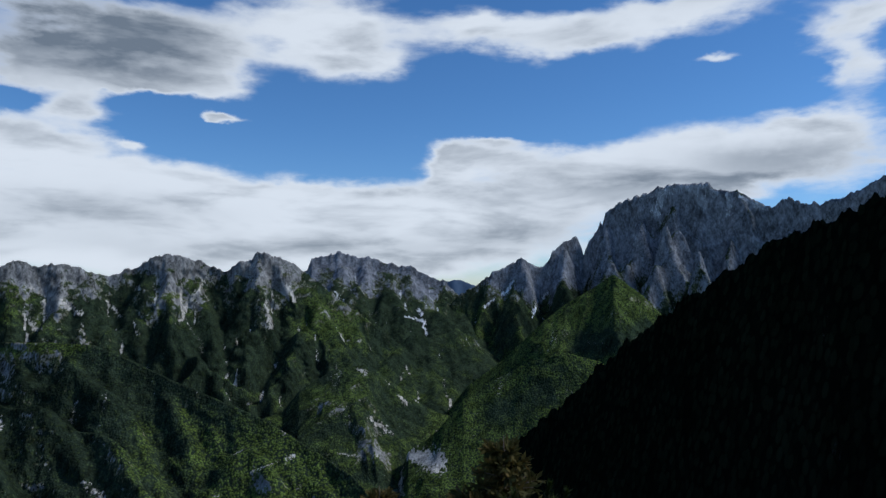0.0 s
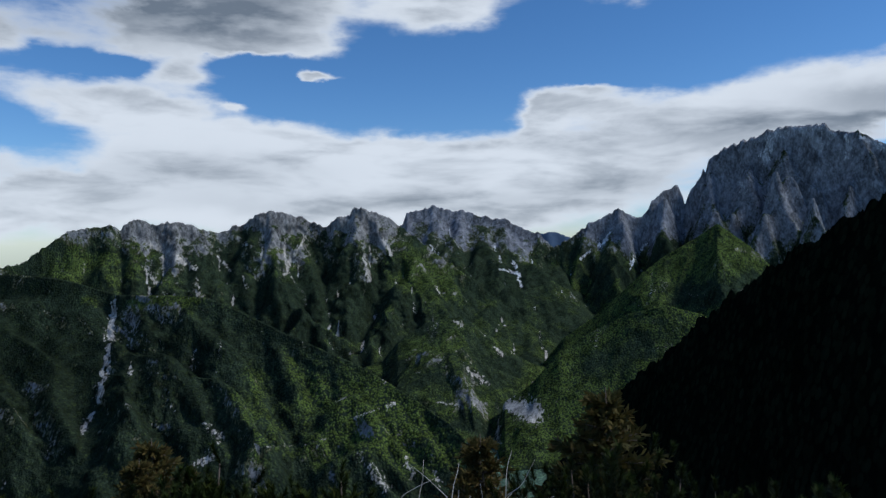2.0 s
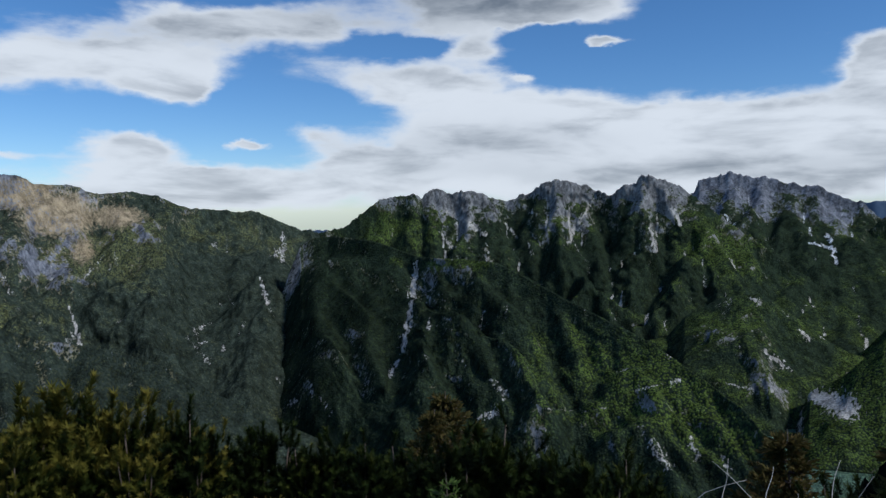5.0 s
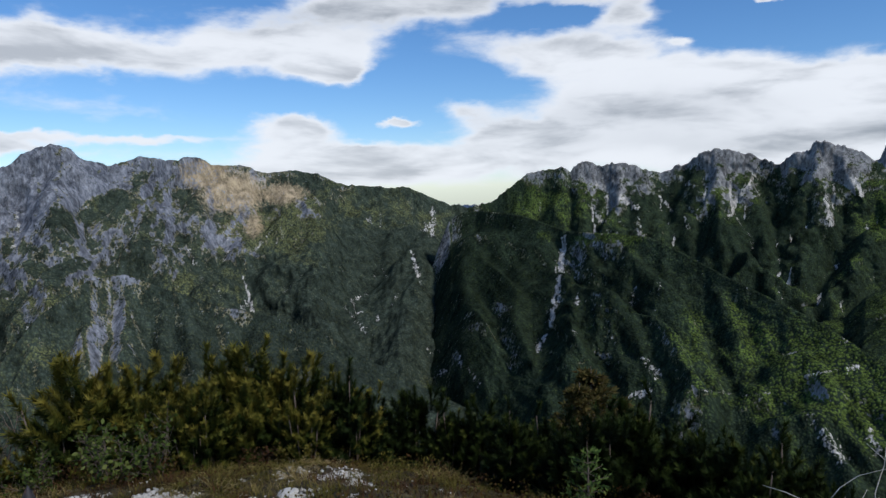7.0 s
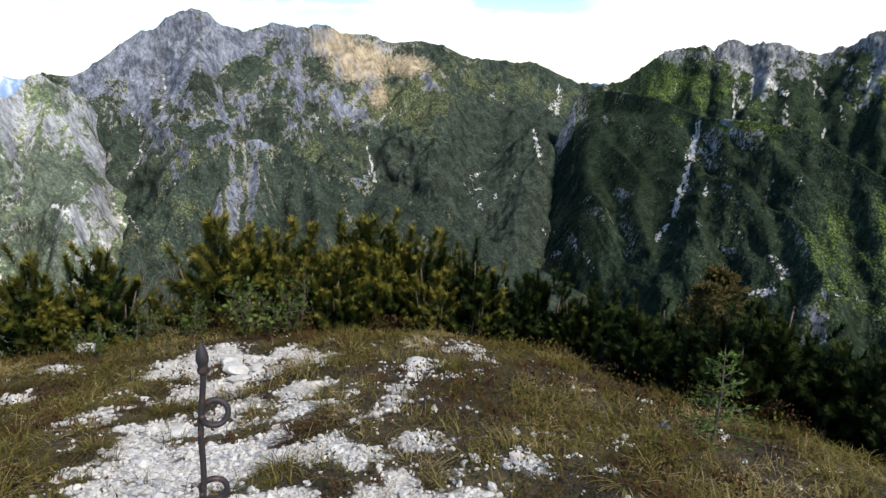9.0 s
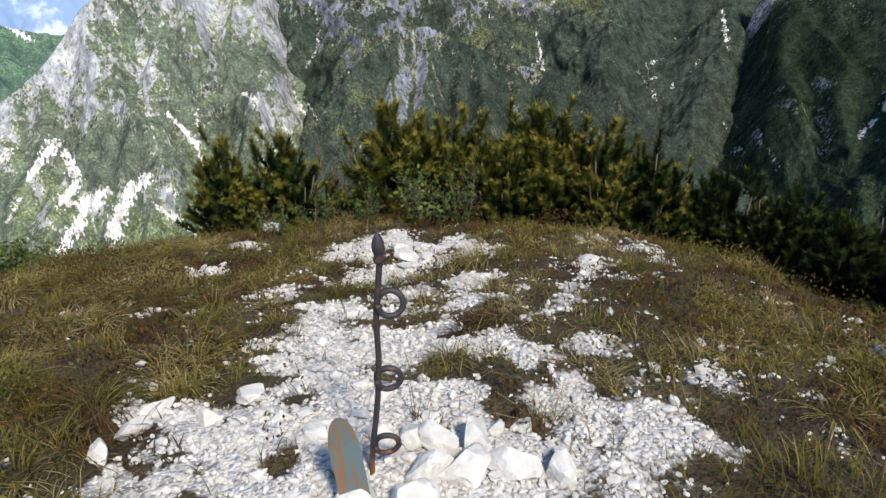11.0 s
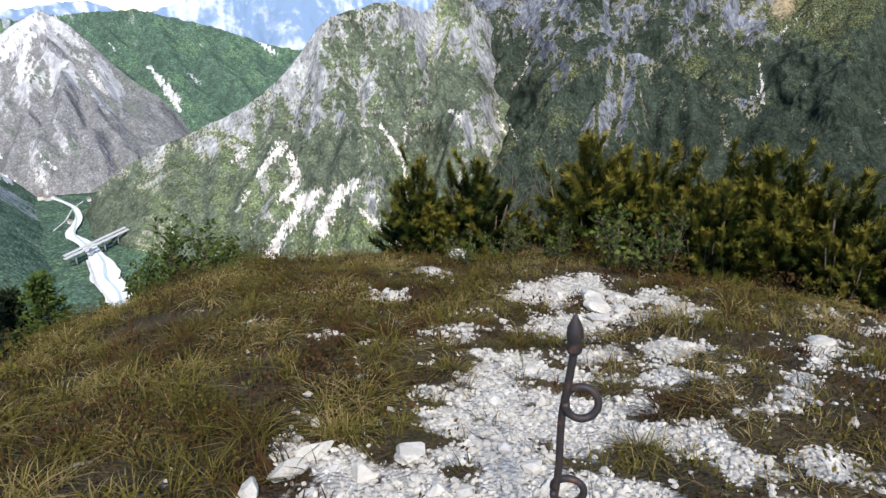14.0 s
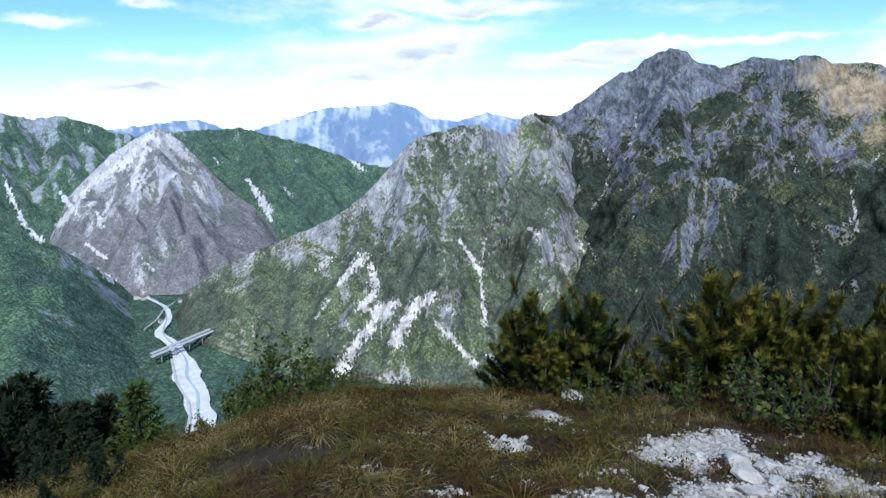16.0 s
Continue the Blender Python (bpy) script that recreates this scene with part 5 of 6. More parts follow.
def set_at(thing, x, y, scale, turn, sink=0.03, tilt=0.0):
    thing.matrix_world = Matrix.Translation((x, y, zat(x, y) - sink)) @ Euler((tilt, 0, turn)).to_matrix().to_4x4() @ Matrix.Scale(scale, 4)


# x, y, height
PINES = [(-6.69, 0.4, 1.0), (-6.64, 0.91, 1.0), (-6.38, 0.55, 0.55), (-6.48, 2.07, 1.23), (-6.58, 2.39, 1.22), (-6.8, 2.93, 1.25), (-6.04, 3.12, 1.05),
         (-5.98, 3.42, 1.26), (-5.75, 3.61, 1.17), (-5.43, 3.71, 1.1), (-5.1, 3.83, 0.95), (-4.77, 3.91, 0.8), (-5.8, 2.47, 0.75), (-5.45, 2.73, 0.75),
         (-5.23, 3.13, 0.78), (-4.81, 3.38, 0.65), (-6.56, 1.42, 0.55), (-6.37, 1.76, 0.58), (-6.3, 2.9, 0.9)]
PINES2 = [(-4.75, 3.77, 0.9), (-4.73, 4.25, 0.85), (-4.64, 4.63, 0.96), (-4.3, 4.68, 0.75), (-4.09, 4.87, 0.94), (-3.68, 4.93, 0.76), (-3.15, 4.69, 0.75), (-2.71, 4.49, 0.68), (-2.38, 4.45, 0.86), (-3.14, 4.21, 0.7), (-2.47, 4.1, 0.76), (-3.41, 4.64, 0.66), (-2.26, 4.65, 0.9), (-2.05, 4.98, 0.93), (-1.66, 4.7, 0.83), (-1.32, 4.4, 0.6), (-1.31, 5.24, 0.88), (-1.06, 5.09, 0.68), (-1.53, 5.39, 0.92), (-0.86, 5.03, 0.62)]
PINES3 = [(0.1, 5.61, 1.38), (0.64, 5.94, 1.75), (1.09, 6.4, 1.96), (1.67, 6.28, 1.65), (2.63, 6.51, 2.05), (3.6, 6.6, 1.91)]
# darker copies of the pines: needle tone scaled down to paint in shade
SHADED_LABEL = "dark green mugo pine, shade put into its tone, on the falling side of the ridge"
shaded_pines = [mugo_pine(106, 150, 0.46, tone_scale=0.45, label=SHADED_LABEL), mugo_pine(107, 160, 0.40, tone_scale=0.35, label=SHADED_LABEL), mugo_pine(108, 170, 0.52, tone_scale=0.4, label=SHADED_LABEL)]
kinds = [mugo_pine(101, 150, 0.44), mugo_pine(102, 170, 0.54), mugo_pine(103, 135, 0.38), mugo_pine(104, 155, 0.48)]
big = mugo_pine(105, 330, 0.95, 2.0, 0.08, 0.35, SHADED_LABEL)
set_at(big, PINES3[0][0], PINES3[0][1], PINES3[0][2] / 2.05, 0.4)
for i, (x, y, hgt) in enumerate(PINES3[1:]):
    set_at(copy_thing(big, Matrix()), x, y, hgt / 2.05, 1.3 + 1.9 * i)
for plants, sources in ((PINES, kinds), (PINES2, shaded_pines)):
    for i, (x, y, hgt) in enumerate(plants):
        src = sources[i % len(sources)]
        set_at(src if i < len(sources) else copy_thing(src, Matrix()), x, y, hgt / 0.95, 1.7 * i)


def rows_unit(v):
    return v / (np.linalg.norm(v, axis=1, keepdims=True) + 1e-9)


def petals(s, g, q, way, L, wide, tone):
    """Kite-shaped leaves at the points q."""
    n = len(q)
    d1 = rows_unit(way)
    d2 = rows_unit(np.cross(d1, g.normal(0, 1, (n, 3))))
    L = np.asarray(L)[:, None]
    v = np.stack([q, q + d1 * L * 0.5 + d2 * L * wide, q + d1 * L, q + d1 * L * 0.5 - d2 * L * wide], 1)
    s.push(v, np.arange(4 * n).reshape(-1, 4), np.repeat(np.clip(tone + g.normal(0, 0.24, n), 0, 1), 4))


def twiggy(name, label, category, seed, tall, stems, mat_leaf, leaves, leaf_size, wide=0.5, mat_wood=None, leaf_up=0.2, rad=0.012, group=""):
    """A shrub of thin branching stems, with leaves along the twigs."""
    g = np.random.default_rng(seed)
    thing = new(name)
    tagged(thing, label, category, group, "thing")
    wood, leaf = Soup(), Soup()
    for i in range(stems):
        a = g.random() * 2 * np.pi
        p, way = np.array([0.05 * np.cos(a), 0.05 * np.sin(a), -0.05]), unit([np.cos(a) * wide, np.sin(a) * wide, 1.0])
        ln = tall * (0.6 + 0.45 * g.random())
        pts = [p]
        for j in range(9):
            way = unit(way + g.normal(0, 0.13, 3) + np.array([0, 0, 0.03]))
            pts.append(pts[-1] + way * ln / 9)
        pts = np.array(pts)
        wood.tube(pts, np.linspace(rad, rad * 0.25, 10), 5)
        for j in range(2, 10):
            for _ in range(2):
                w2 = unit(way + g.normal(0, 0.75, 3))
                tw = [pts[j]]
                for _ in range(4):
                    w2 = unit(w2 + g.normal(0, 0.22, 3) + np.array([0, 0, 0.05]))
                    tw.append(tw[-1] + w2 * ln * 0.07 * (0.5 + g.random()))
                tw = np.array(tw)
                wood.tube(tw, np.linspace(rad * 0.4, rad * 0.15, 5), 3)
                if leaves:
                    q = tw[g.integers(1, 5, leaves)] + g.normal(0, 0.015, (leaves, 3)) * tall
                    petals(leaf, g, q, g.normal(0, 1, (leaves, 3)) + np.array([0, 0, leaf_up]), leaf_size * (0.6 + 0.7 * g.random(leaves)), 0.3, 0.45)
    part("stem", wood, mat_wood or M_BARK, thing)
    if leaves:
        part("foliage", leaf, mat_leaf, thing)
    return thing


def conifer(name, label, category, seed, tall, mat_leaf, whorls=14, per=7, reach=0.33, droop=0.15, tuft=0.05, density=16, group=""):
    """A young conifer: straight trunk, whorls of boughs, needle tufts along them."""
    g = np.random.default_rng(seed)
    thing = new(name)
    tagged(thing, label, category, group, "thing")
    wood, leaf = Soup(), Soup()
    t = np.linspace(0, 1, 8)
    axis = np.stack([0.02 * tall * np.sin(3 * t + seed), 0.02 * tall * np.cos(2 * t + seed), t * tall], 1)
    axis[0, 2] = -0.15
    wood.tube(axis, np.linspace(0.022, 0.001, 8) * tall, 6)
    for i in range(whorls):
        q = 0.08 + 0.9 * i / whorls
        c = np.array([np.interp(q, t, axis[:, j]) for j in range(3)])
        for _ in range(per):
            a = g.random() * 2 * np.pi
            L = tall * reach * (1.02 - q) ** 0.8 * (0.6 + 0.5 * g.random())
            way = unit([np.cos(a), np.sin(a), 0.35 - droop])
            k = np.linspace(0, 1, 5)[:, None]
            pts = c + way * L * k + np.array([0, 0, -droop * L]) * k ** 2
            wood.tube(pts, np.linspace(0.006, 0.002, 5) * tall * 0.7, 3)
            n = int(density * max(L / tall * 4, 0.5))
            at = pts[np.clip((g.random(n) * 5).astype(int), 1, 4)] + g.normal(0, 0.035, (n, 3)) * L
            petals(leaf, g, at, way + g.normal(0, 0.6, (n, 3)), np.full(n, tuft * tall * 1.1), 0.16, 0.5)
    part("trunk", wood, M_BARK, thing)
    part("foliage", leaf, mat_leaf, thing)
    return thing


for (x, y, hgt, sd) in [(-4.6, 7.7, 2.45, 5), (-0.5, 7.09, 2.06, 6), (0.87, 7.93, 3.19, 7), (-4.14, 6.72, 1.79, 8)]:
    set_at(conifer("larch", "wispy young larch with thin orange-brown shoots", "larch", sd, 1.0, M_LARCH, 20, 9, 0.45, 0.05, 0.04, 60, "larches behind the pines"), x, y, hgt, sd, 0.1)
set_at(conifer("larch", "fresh green young larch on the steep side of the ridge", "larch", 15, 1.0, M_SPRING, 22, 9, 0.36, 0.05, 0.035, 50, "larches on the steep side"), -10.62, -5.21, 2.5, 0.4, 0.1)
for (x, y, hgt, sd) in [(-10.76, -6.93, 2.9, 21), (-11.28, -6.09, 2.5, 22), (-10.98, -6.59, 2.4, 23), (-9.6, -6.4, 1.9, 24), (-10.0, -7.9, 2.8, 25), (-8.6, -5.6, 1.1, 26), (-9.2, -5.3, 1.2, 27), (-8.4, -6.4, 1.5, 28), (-9.4, -7.2, 2.2, 29), (-10.2, -5.9, 1.9, 30), (-8.0, -5.0, 0.8, 33)] + [(-10.18, -6.89, 2.44, 81), (-10.05, -6.18, 1.7, 82), (-9.06, -5.87, 1.16, 83), (-10.68, -6.12, 2.16, 84), (-9.81, -4.58, 0.77, 85), (-9.26, -6.45, 1.58, 90)] + [(-5.58, -3.3, 0.4, 96), (-5.19, -2.78, 0.42, 97), (-4.93, -3.01, 0.3, 98), (-5.77, -2.93, 0.31, 99), (-5.32, -2.36, 0.18, 100), (-4.83, -2.67, 0.22, 101)]:
    set_at(conifer("spruce", "small dark spruce on the steep side of the ridge", "spruce", sd, 1.0, M_SPRUCE, 20, 9, 0.30, 0.25, 0.05, 40, "dark spruces below the ridge"), x, y, hgt * 1.2, sd, 0.1)
set_at(conifer("spruce", "knee-high yellow-green spruce seedling among the grass", "spruce", 31, 1.0, M_SPRING, 10, 6, 0.42, 0.1, 0.05, 16), -1.75, 3.05, 0.62, 0.3)
for (x, y, hgt, sd) in [(-8.56, -2.24, 1.2, 41), (-8.37, -2.75, 0.8, 42), (-8.25, -1.4, 0.55, 43), (-8.4, -1.9, 0.85, 44), (-7.9, -2.5, 0.5, 45), (-8.3, -3.1, 0.5, 46), (-8.1, -1.0, 0.35, 47)]:
    set_at(twiggy("bush", "green leafy bush at the edge of the ridge", "bush", sd, 1.0, 13, M_LEAF, 14, 0.062, 0.5, group="leafy bushes at the edge"), x, y, hgt, sd)
for (x, y, hgt, sd) in [(-5.46, 1.99, 0.6, 51), (-5.4, 2.3, 0.55, 52), (-5.7, 1.55, 0.42, 53), (-6.0, 1.1, 0.35, 54), (-5.6, 0.7, 0.3, 55)]:
    set_at(twiggy("willow_bush", "low willow bush with pale green leaves before the pines", "bush", sd, 1.0, 8, M_LEAF, 4, 0.075, 0.5, group="willow bushes before the pines"), x, y, hgt, sd)
for (x, y, hgt, sd) in [(-7.1, 1.35, 1.15, 61), (-7.0, 1.7, 1.0, 62)]:
    set_at(twiggy("bare_shrub", "leafless grey-brown shrub between the pines", "shrub", sd, 1.0, 7, None, 0, 0.05, 0.35, rad=0.009, group="leafless shrubs"), x, y, hgt, sd)
set_at(twiggy("dead_bush", "bleached dead bush with bare curved twigs", "dead bush", 71, 1.0, 8, None, 0, 0.05, 0.45, M_PALE, rad=0.006), -0.18, 2.45, 0.92, 0.6)


# ---------- grass and gravel ----------
def scatter(n, seed, x0, x1, y0, y1):
    g = np.random.default_rng(seed)
    return g.uniform(x0, x1, n), g.uniform(y0, y1, n), g


def grass(n=230000):
    x, y, g = scatter(n, 5, -9.0, 0.6, -4.6, 5.6)
    far = np.hypot(x + 0.5, y)
    bare = gravel_at(x, y)
    clump = fbm(x / 0.22, y / 0.22, 81, 3)
    keep = (bare < 0.2 + 0.55 * g.random(n)) & (g.random(n) < 0.55 + 1.1 * clump + 0.2) & (far > 0.7) & (far < 9.5) & (soil_at(x, y) < 0.5 + 0.3 * g.random(n))
    x, y, clump = x[keep], y[keep], clump[keep]
    n = len(x)
    z = ridge_z(x, y)
    patch = fbm(x / 0.9, y / 0.9, 85, 3)
    red = fbm(x / 0.6, y / 0.6, 87, 3)
    tone = 0.55 + 0.10 * (y > 0.3) + 0.65 * patch + g.normal(0, 0.14, n)
    heath = red + 0.16 * (y < 0.2) > 0.16
    tone = np.where(heath, 0.20 + g.normal(0, 0.10, n), tone)
    tone = np.clip(tone, 0, 1)
    tus = fbm(x / 0.45, y / 0.45, 83, 2)
    hgt = (0.03 + 0.06 * g.random(n) + 0.07 * np.maximum(clump, 0) + 0.13 * np.maximum(tus, 0)) * np.where(heath, 0.8, 1.0)
    a = fbm(x / 0.25, y / 0.25, 88, 2) * 9 + g.normal(0, 0.9, n)
    lean = 0.35 + 0.75 * g.random(n)
    lean = np.where(tone > 0.7, lean * 1.35, lean)
    out = np.stack([np.cos(a), np.sin(a)], 1)
    side = np.stack([-np.sin(a), np.cos(a)], 1)
    hw = (0.0015 + 0.0011 * g.random(n)) * np.where(heath, 1.5, 1.0)
    rows = []
    for q, wd in ((0.0, 1.0), (0.5, 0.8), (1.0, 0.12)):
        off = out * (hgt * lean * q ** 1.7)[:, None]
        zz = z - 0.012 + hgt * q * (1 - 0.28 * lean * q)
        for sgn in (-1, 1):
            p = np.stack([x, y], 1) + off + side * (hw * wd * sgn)[:, None]
            rows.append(np.column_stack([p, zz]))
    verts = np.stack(rows, 1).reshape(-1, 3)
    base = (np.arange(n) * 6)[:, None]
    faces = np.vstack([base + np.array([0, 1, 3, 2]), base + np.array([2, 3, 5, 4])])
    me = bpy.data.meshes.new("grass")
    me.vertices.add(len(verts))
    me.vertices.foreach_set("co", verts.reshape(-1).astype(np.float32))
    me.loops.add(faces.size)
    me.loops.foreach_set("vertex_index", faces.reshape(-1).astype(np.int32))
    me.polygons.add(len(faces))
    me.polygons.foreach_set("loop_start", np.arange(0, faces.size, 4, dtype=np.int32))
    me.update(calc_edges=True)
    at = me.attributes.new("tone", "FLOAT", "POINT")
    # tone falls towards each blade's base, painting the shade down in the grass
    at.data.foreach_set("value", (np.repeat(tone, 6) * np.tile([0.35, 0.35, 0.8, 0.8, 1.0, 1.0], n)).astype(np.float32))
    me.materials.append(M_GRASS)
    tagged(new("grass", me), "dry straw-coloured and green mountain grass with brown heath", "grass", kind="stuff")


def tussocks(n=2600, blades=30):
    """Arching clumps of long dry grass."""
    cx, cy, g = scatter(n * 3, 25, -8.0, 0.2, -4.0, 4.6)
    ok = (gravel_at(cx, cy) < 0.12) & (soil_at(cx, cy) < 0.4) & (np.hypot(cx + 0.4, cy) > 1.1) & (fbm(cx / 1.3, cy / 1.3, 171, 2) + 0.45 * (cy < 0.1) > 0.02)
    cx, cy = cx[ok][:n], cy[ok][:n]
    n = len(cx)
    size = np.repeat((0.06 + 0.09 * g.random(n)) * np.where(cy < 0.1, 1.25, 0.9), blades)
    tone0 = np.repeat(np.clip(0.62 + 0.9 * fbm(cx / 0.5, cy / 0.5, 173, 2) + g.normal(0, 0.16, n), 0.12, 1.0), blades)
    N = n * blades
    a = g.random(N) * 2 * np.pi
    r = 0.05 * np.sqrt(g.random(N))
    x, y = np.repeat(cx, blades) + r * np.cos(a), np.repeat(cy, blades) + r * np.sin(a)
    z = ridge_z(x, y) - 0.01
    a = a + g.normal(0, 0.5, N)
    L = size * (0.6 + 0.7 * g.random(N))
    lean = 0.7 + 1.0 * g.random(N)
    out, side = np.stack([np.cos(a), np.sin(a)], 1), np.stack([-np.sin(a), np.cos(a)], 1)
    rows = []
    for q, wd in ((0.0, 1.0), (0.4, 0.9), (0.75, 0.6), (1.0, 0.1)):
        off = out * (L * lean * q ** 1.6)[:, None]
        zz = z + L * (q - 0.62 * lean * q ** 2.4)
        for sgn in (-1, 1):
            rows.append(np.column_stack([np.stack([x, y], 1) + off + side * 0.0021 * wd * sgn, zz]))
    v = np.stack(rows, 1).reshape(-1, 3)
    b = (np.arange(N) * 8)[:, None]
    s = Soup()
    # dark blade roots: shade inside the clump is part of the tone
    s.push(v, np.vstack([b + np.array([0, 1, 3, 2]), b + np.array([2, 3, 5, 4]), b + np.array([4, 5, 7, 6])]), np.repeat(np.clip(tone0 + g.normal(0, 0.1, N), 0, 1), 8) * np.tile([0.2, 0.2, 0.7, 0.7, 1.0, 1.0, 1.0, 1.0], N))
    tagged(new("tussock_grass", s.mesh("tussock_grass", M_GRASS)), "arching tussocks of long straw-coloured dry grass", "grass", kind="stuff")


def heath(n=210000):
    """Low cushions of small leaves among the grass."""
    x, y, g = scatter(n, 15, -8.5, 0.4, -4.2, 5.2)
    dark = np.exp(-((x + 2.3) ** 2 + (y - 1.95) ** 2) / 0.35)
    mound = fbm(x / 0.55, y / 0.55, 141, 3) + 0.35 * dark
    keep = (mound > 0.03) & (gravel_at(x, y) < 0.25) & (np.hypot(x + 0.5, y) > 0.9)
    keep &= soil_at(x, y) < 0.5
    x, y, mound, dark = x[keep], y[keep], mound[keep], dark[keep]
    n = len(x)
    up = np.minimum(mound - 0.03, 0.3) * 0.7
    z = ridge_z(x, y) + up * g.random(n) ** 0.5
    q = np.stack([x, y, z], 1)
    kind = fbm(x / 0.8, y / 0.8, 151, 2)
    s = Soup()
    d1 = rows_unit(g.normal(0, 1, (n, 3)) + np.array([0, 0, 0.9]))
    d2 = rows_unit(np.cross(d1, g.normal(0, 1, (n, 3))))
    L = (0.012 + 0.016 * g.random(n))[:, None]
    v = np.stack([q, q + d1 * L * 0.5 + d2 * L * 0.28, q + d1 * L, q + d1 * L * 0.5 - d2 * L * 0.28], 1)
    tone = np.where(dark > 0.4, 0.40, np.where(kind > 0.10, 0.20, np.where(kind < -0.12, 0.52, 0.38))) + g.normal(0, 0.09, n)
    s.push(v, np.arange(4 * n).reshape(-1, 4), np.repeat(np.clip(tone, 0, 1), 4))
    tagged(new("heath", s.mesh("heath", M_GRASS, True)), "low olive and reddish heath cushions among the grass", "heath", kind="stuff")




def pebble_shape():
    bm = bmesh.new()
    bmesh.ops.create_icosphere(bm, subdivisions=1, radius=1.0)
    v = np.array([p.co[:] for p in bm.verts])
    f = np.array([[q.index for q in t.verts] for t in bm.faces])
    bm.free()
    return v, f


PEB_V, PEB_F = pebble_shape()


def gravel(n=62000):
    x, y, g = scatter(n, 9, -5.4, -0.9, -0.8, 3.5)
    keep = gravel_at(x, y) > 0.18 + 0.75 * g.random(n)
    x, y = x[keep], y[keep]
    n = len(x)
    size = np.clip(np.exp(g.normal(-5.0, 0.5, n)), 0.003, 0.032)
    z = ridge_z(x, y) + size * 0.25
    s = Soup()
    V = PEB_V[None] * (1 + g.normal(0, 0.22, (n, len(PEB_V), 1)))
    V = V * (g.uniform(0.5, 1.4, (n, 1, 3)) * np.array([1.0, 1.0, 0.75])) * size[:, None, None]
    a = g.random(n) * 6.28
    c, d = np.cos(a)[:, None], np.sin(a)[:, None]
    V = np.stack([V[..., 0] * c - V[..., 1] * d, V[..., 0] * d + V[..., 1] * c, V[..., 2]], -1) + np.stack([x, y, z], 1)[:, None]
    F = (PEB_F[None] + (np.arange(n) * len(PEB_V))[:, None, None]).reshape(-1, 3)
    s.push(V, F, np.repeat(np.clip(g.normal(0.35, 0.4, n), 0, 1), len(PEB_V)))
    tagged(new("gravel", s.mesh("gravel", M_STONE, True)), "loose white limestone gravel on the path", "gravel", kind="stuff")


def rock(x, y, sx, sy, sz, seed, label="angular white limestone rock half sunk in gravel"):
    bm = bmesh.new()
    bmesh.ops.create_icosphere(bm, subdivisions=3, radius=1.0)
    g = np.random.default_rng(seed)
    cuts = [(unit(g.normal(0, 1, 3)), g.uniform(0.42, 0.8)) for _ in range(16)]
    for v in bm.verts:
        p = np.array(v.co)
        for nrm, lim in cuts:
            over = p @ nrm - lim
            if over > 0:
                p = p - nrm * over
        p = p * (1 + 0.10 * noise.noise(Vector(p * 2.5 + seed)) + 0.05 * noise.noise(Vector(p * 7 + seed)))
        v.co = p * np.array([sx, sy, sz])
    me = bpy.data.meshes.new("rock")
    bm.to_mesh(me)
    bm.free()
    me.materials.append(M_STONE)
    ob = new("rock", me)
    ob.matrix_world = Matrix.Translation((x, y, zat(x, y) + sz * 0.25)) @ Euler((g.normal(0, 0.2), g.normal(0, 0.2), g.random() * 6)).to_matrix().to_4x4()
    return tagged(ob, label, "rock", "rocks on the ridge", "thing")


for i, (x, y, sx, sy, sz) in enumerate([(-2.59, 0.13, 0.085, 0.07, 0.05), (-1.93, 0.36, 0.09, 0.07, 0.05), (-1.99, 0.50, 0.08, 0.06, 0.07), (-1.97, 0.60, 0.07, 0.06, 0.06), (-1.90, 0.68, 0.10, 0.08, 0.08),
                                        (-1.85, 0.79, 0.10, 0.08, 0.09), (-1.79, 0.60, 0.10, 0.08, 0.09), (-1.76, 0.72, 0.12, 0.09, 0.09), (-1.70, 0.84, 0.11, 0.08, 0.07), (-1.70, 0.50, 0.12, 0.09, 0.07), (-1.74, 0.36, 0.10, 0.08, 0.06), (-1.62, 0.98, 0.10, 0.08, 0.06), (-2.06, 0.70, 0.05, 0.04, 0.03), (-1.92, 0.90, 0.05, 0.04, 0.03), (-2.14, 0.30, 0.10, 0.05, 0.03),
                                        (-2.66, -0.20, 0.13, 0.06, 0.05), (-2.42, -0.40, 0.10, 0.05, 0.05), (-4.6, 1.47, 0.12, 0.10, 0.06),
                                        (-4.38, 1.42, 0.13, 0.10, 0.06), (-4.15, 1.35, 0.11, 0.09, 0.05), (-4.55, 1.6, 0.10, 0.08, 0.05), (-4.3, 1.55, 0.08, 0.07, 0.05), (-2.53, -0.31, 0.12, 0.06, 0.05), (-2.5, -0.03, 0.06, 0.05, 0.04),
                                        (-3.56, 2.37, 0.09, 0.07, 0.05), (-4.94, 4.0, 0.12, 0.09, 0.08), (-4.75, 3.2, 0.07, 0.06, 0.05), (-2.05, 3.05, 0.06, 0.05, 0.05), (-6.1, 0.75, 0.18, 0.10, 0.12), (-4.6, 0.1, 0.08, 0.06, 0.05), (-1.9, 1.0, 0.06, 0.05, 0.05), (-2.3, 0.6, 0.07, 0.05, 0.04)]):
    rock(x, y, sx, sy, sz, 200 + i)


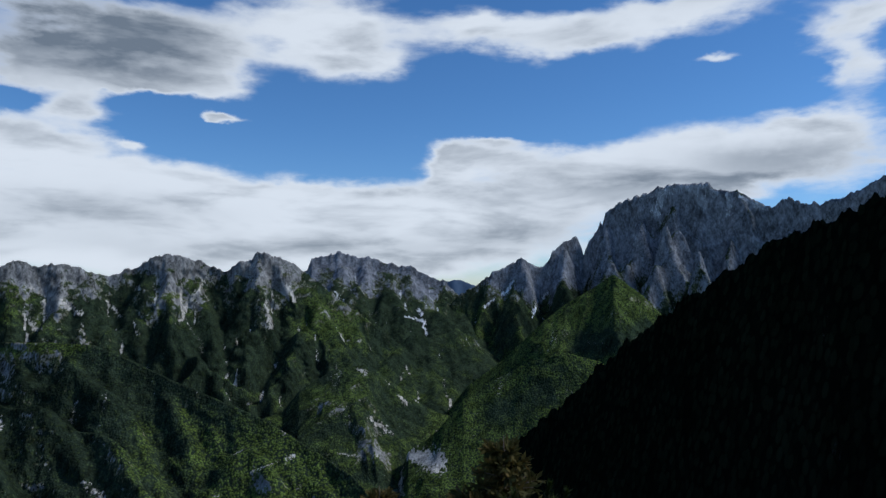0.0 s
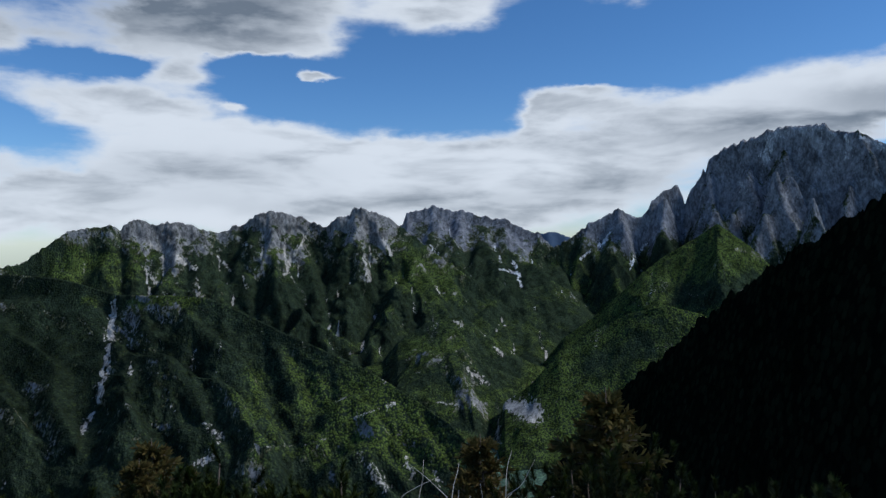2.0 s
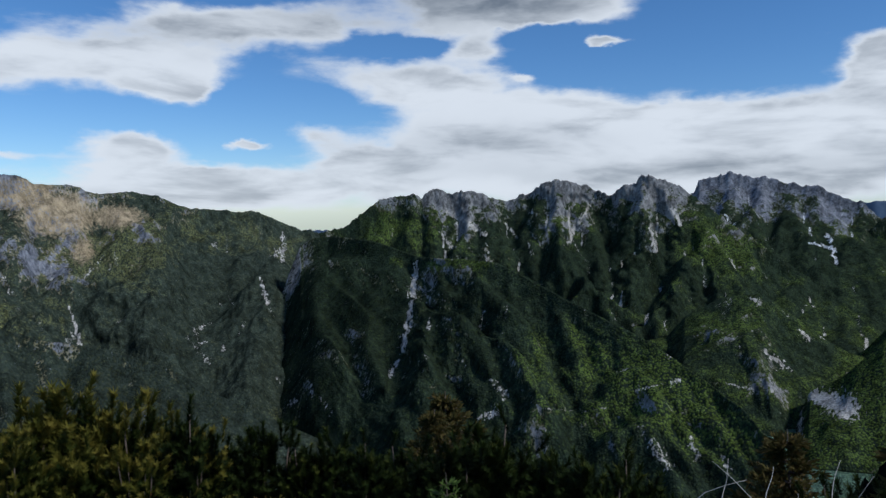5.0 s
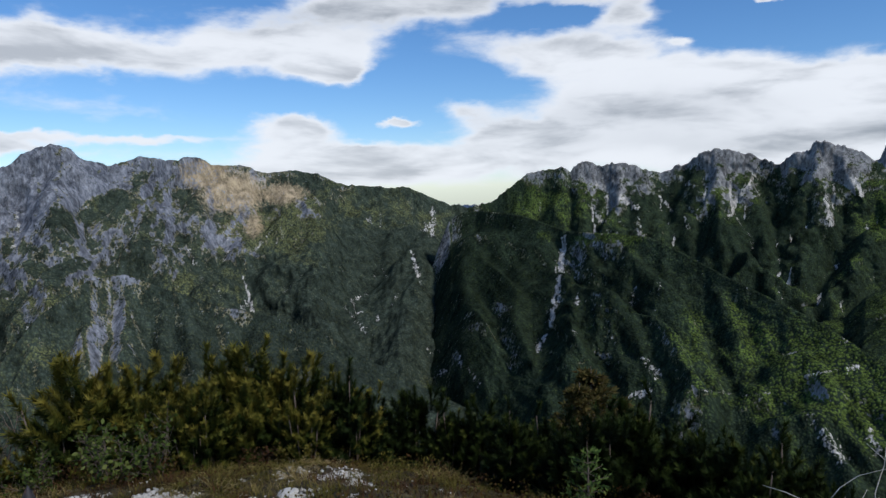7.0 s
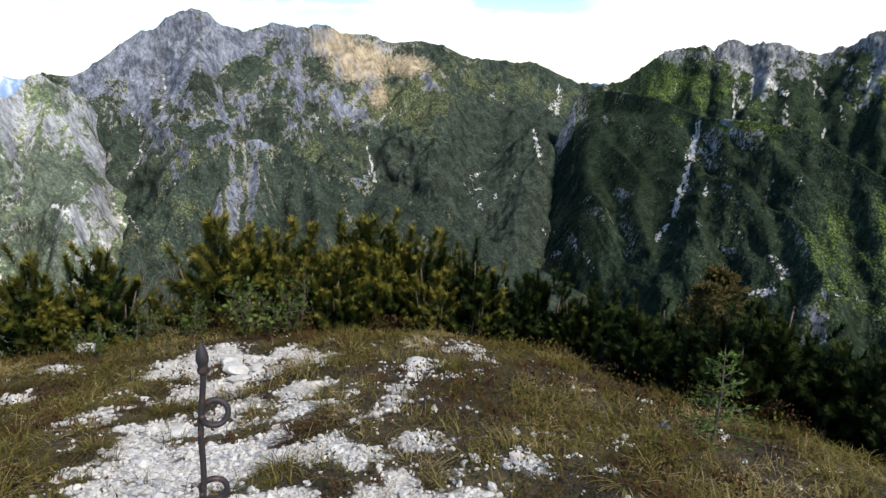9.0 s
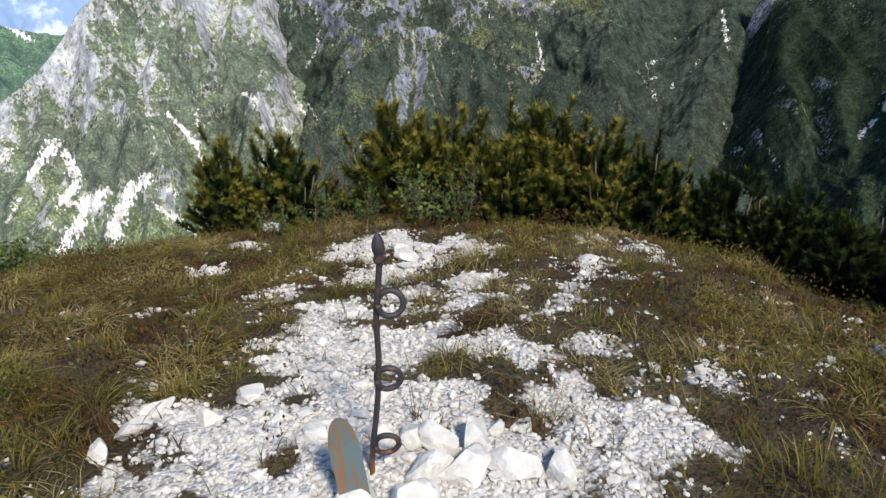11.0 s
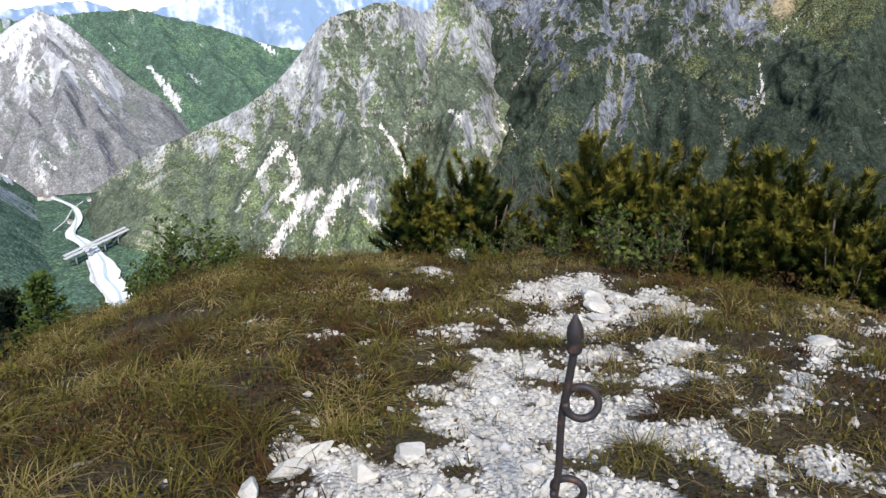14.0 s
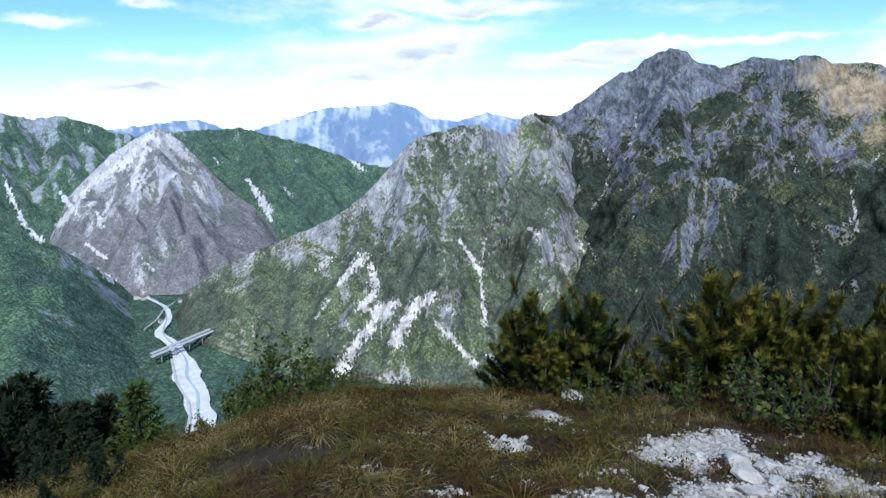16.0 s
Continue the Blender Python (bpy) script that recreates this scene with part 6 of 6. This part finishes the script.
# ---------- iron stake and metal blade ----------
def iron_material():
    m, k = material("rusty iron", 0.6, 0.4)
    pos = k.add("ShaderNodeTexCoord").outputs["Object"]
    z = k.add("ShaderNodeSeparateXYZ", None, Vector=pos).outputs[2]
    n = k.noise(pos, 45.0, 5.0, 0.65)
    low = k.math("ADD", n, k.step(z, 0.05, 0.2, 0.35, 0.0))
    k.put(k.bsdf.inputs["Base Color"], k.mix(k.step(low, 0.5, 0.8), (0.035, 0.030, 0.030), (0.16, 0.065, 0.030)))
    k.bsdf.inputs["Metallic"].default_value = 0.35
    bump(k, n, 0.5, 0.003)
    return m


M_IRON = iron_material()


def stake():
    thing = new("iron_stake")
    tagged(thing, "rusty iron picket with twisted loops and a spear tip", "stake", kind="thing")
    thing.matrix_world = Matrix.Translation((-1.83, 0.50, 0.0))
    side = np.array(heading(-14.0))
    near = np.array(heading(-104.0))
    rod = Soup()
    loops_z = (0.17, 0.41, 0.66)
    zs = np.linspace(-0.12, 0.80, 40)
    pts = np.array([-side * (0.040 - 0.012 * np.exp(-((z - 0.50) / 0.12) ** 2)) - side * 0.006 * np.sin(z * 14) for z in zs])
    pts = pts + side[None, :] * ((zs - 0.42) * 0.085)[:, None]
    pts[:, 2] = zs
    rod.tube(pts, np.full(len(zs), 0.0095), 8)
    part("rod", rod, M_IRON, thing)
    for z, lie in zip(loops_z, (0.25, 0.15, -0.08)):
        lp = Soup()
        a = np.linspace(-0.15, 2 * np.pi + 0.15, 30)
        up = np.array([0, 0, 1.0]) * math.cos(lie) + near * math.sin(lie)
        ring = np.array([side * (-np.cos(q) * 0.036) + up * (np.sin(q) * 0.036) + side * (z - 0.42) * 0.085 + np.array([0, 0, z]) + near * 0.012 * (q - 3.1) / 3.1 for q in a])
        lp.tube(ring, np.full(len(a), 0.0092), 8)
        part("loop", lp, M_IRON, thing)
    tip = Soup()
    prof = [(0.785, 0.010), (0.79, 0.016), (0.80, 0.018), (0.81, 0.013), (0.815, 0.015), (0.83, 0.019), (0.845, 0.018), (0.86, 0.013), (0.875, 0.006), (0.885, 0.001)]
    base = pts[-1]
    tip.tube([(base[0], base[1], z) for z, r in prof], [r for z, r in prof], 10)
    part("spear_tip", tip, M_IRON, thing, "pointed iron spear tip with a collar")


def blade():
    m, k = material("weathered metal sheet", 0.55, 0.4)
    pos = k.add("ShaderNodeTexCoord").outputs["Object"]
    n = k.noise(k.vmath("MULTIPLY", pos, (60, 60, 6)), 1.0, 4.0)
    k.put(k.bsdf.inputs["Base Color"], k.mix(k.step(n, 0.42, 0.6), (0.10, 0.14, 0.14), (0.19, 0.11, 0.055)))
    k.bsdf.inputs["Metallic"].default_value = 0.3
    bm = bmesh.new()
    w, h, th = 0.044, 0.37, 0.004
    outline = [(-w, -0.1), (w, -0.1)] + [(w * math.cos(q) * (1.0 if q < 1.57 else 1.0), h - 0.11 + 0.11 * math.sin(q)) for q in np.linspace(0, math.pi, 14)]
    front = [bm.verts.new((x, -th - 0.010 * (1 - (x / w) ** 2), z)) for x, z in outline]
    rear = [bm.verts.new((x, th - 0.010 * (1 - (x / w) ** 2), z)) for x, z in outline]
    bm.faces.new(front)
    bm.faces.new(rear[::-1])
    for i in range(len(front)):
        j = (i + 1) % len(front)
        bm.faces.new((front[j], front[i], rear[i], rear[j]))
    me = bpy.data.meshes.new("metal_blade")
    bm.to_mesh(me)
    bm.free()
    me.materials.append(m)
    ob = new("metal_blade", me)
    ob.matrix_world = Matrix.Translation((-1.72, 0.35, 0.0)) @ Euler((radians(-8), radians(-6), radians(76))).to_matrix().to_4x4()
    tagged(ob, "weathered grey-green metal sheet with rust streaks stuck in stones", "metal sheet", kind="thing")


stake()
blade()
gravel()
grass()
heath()
tussocks()
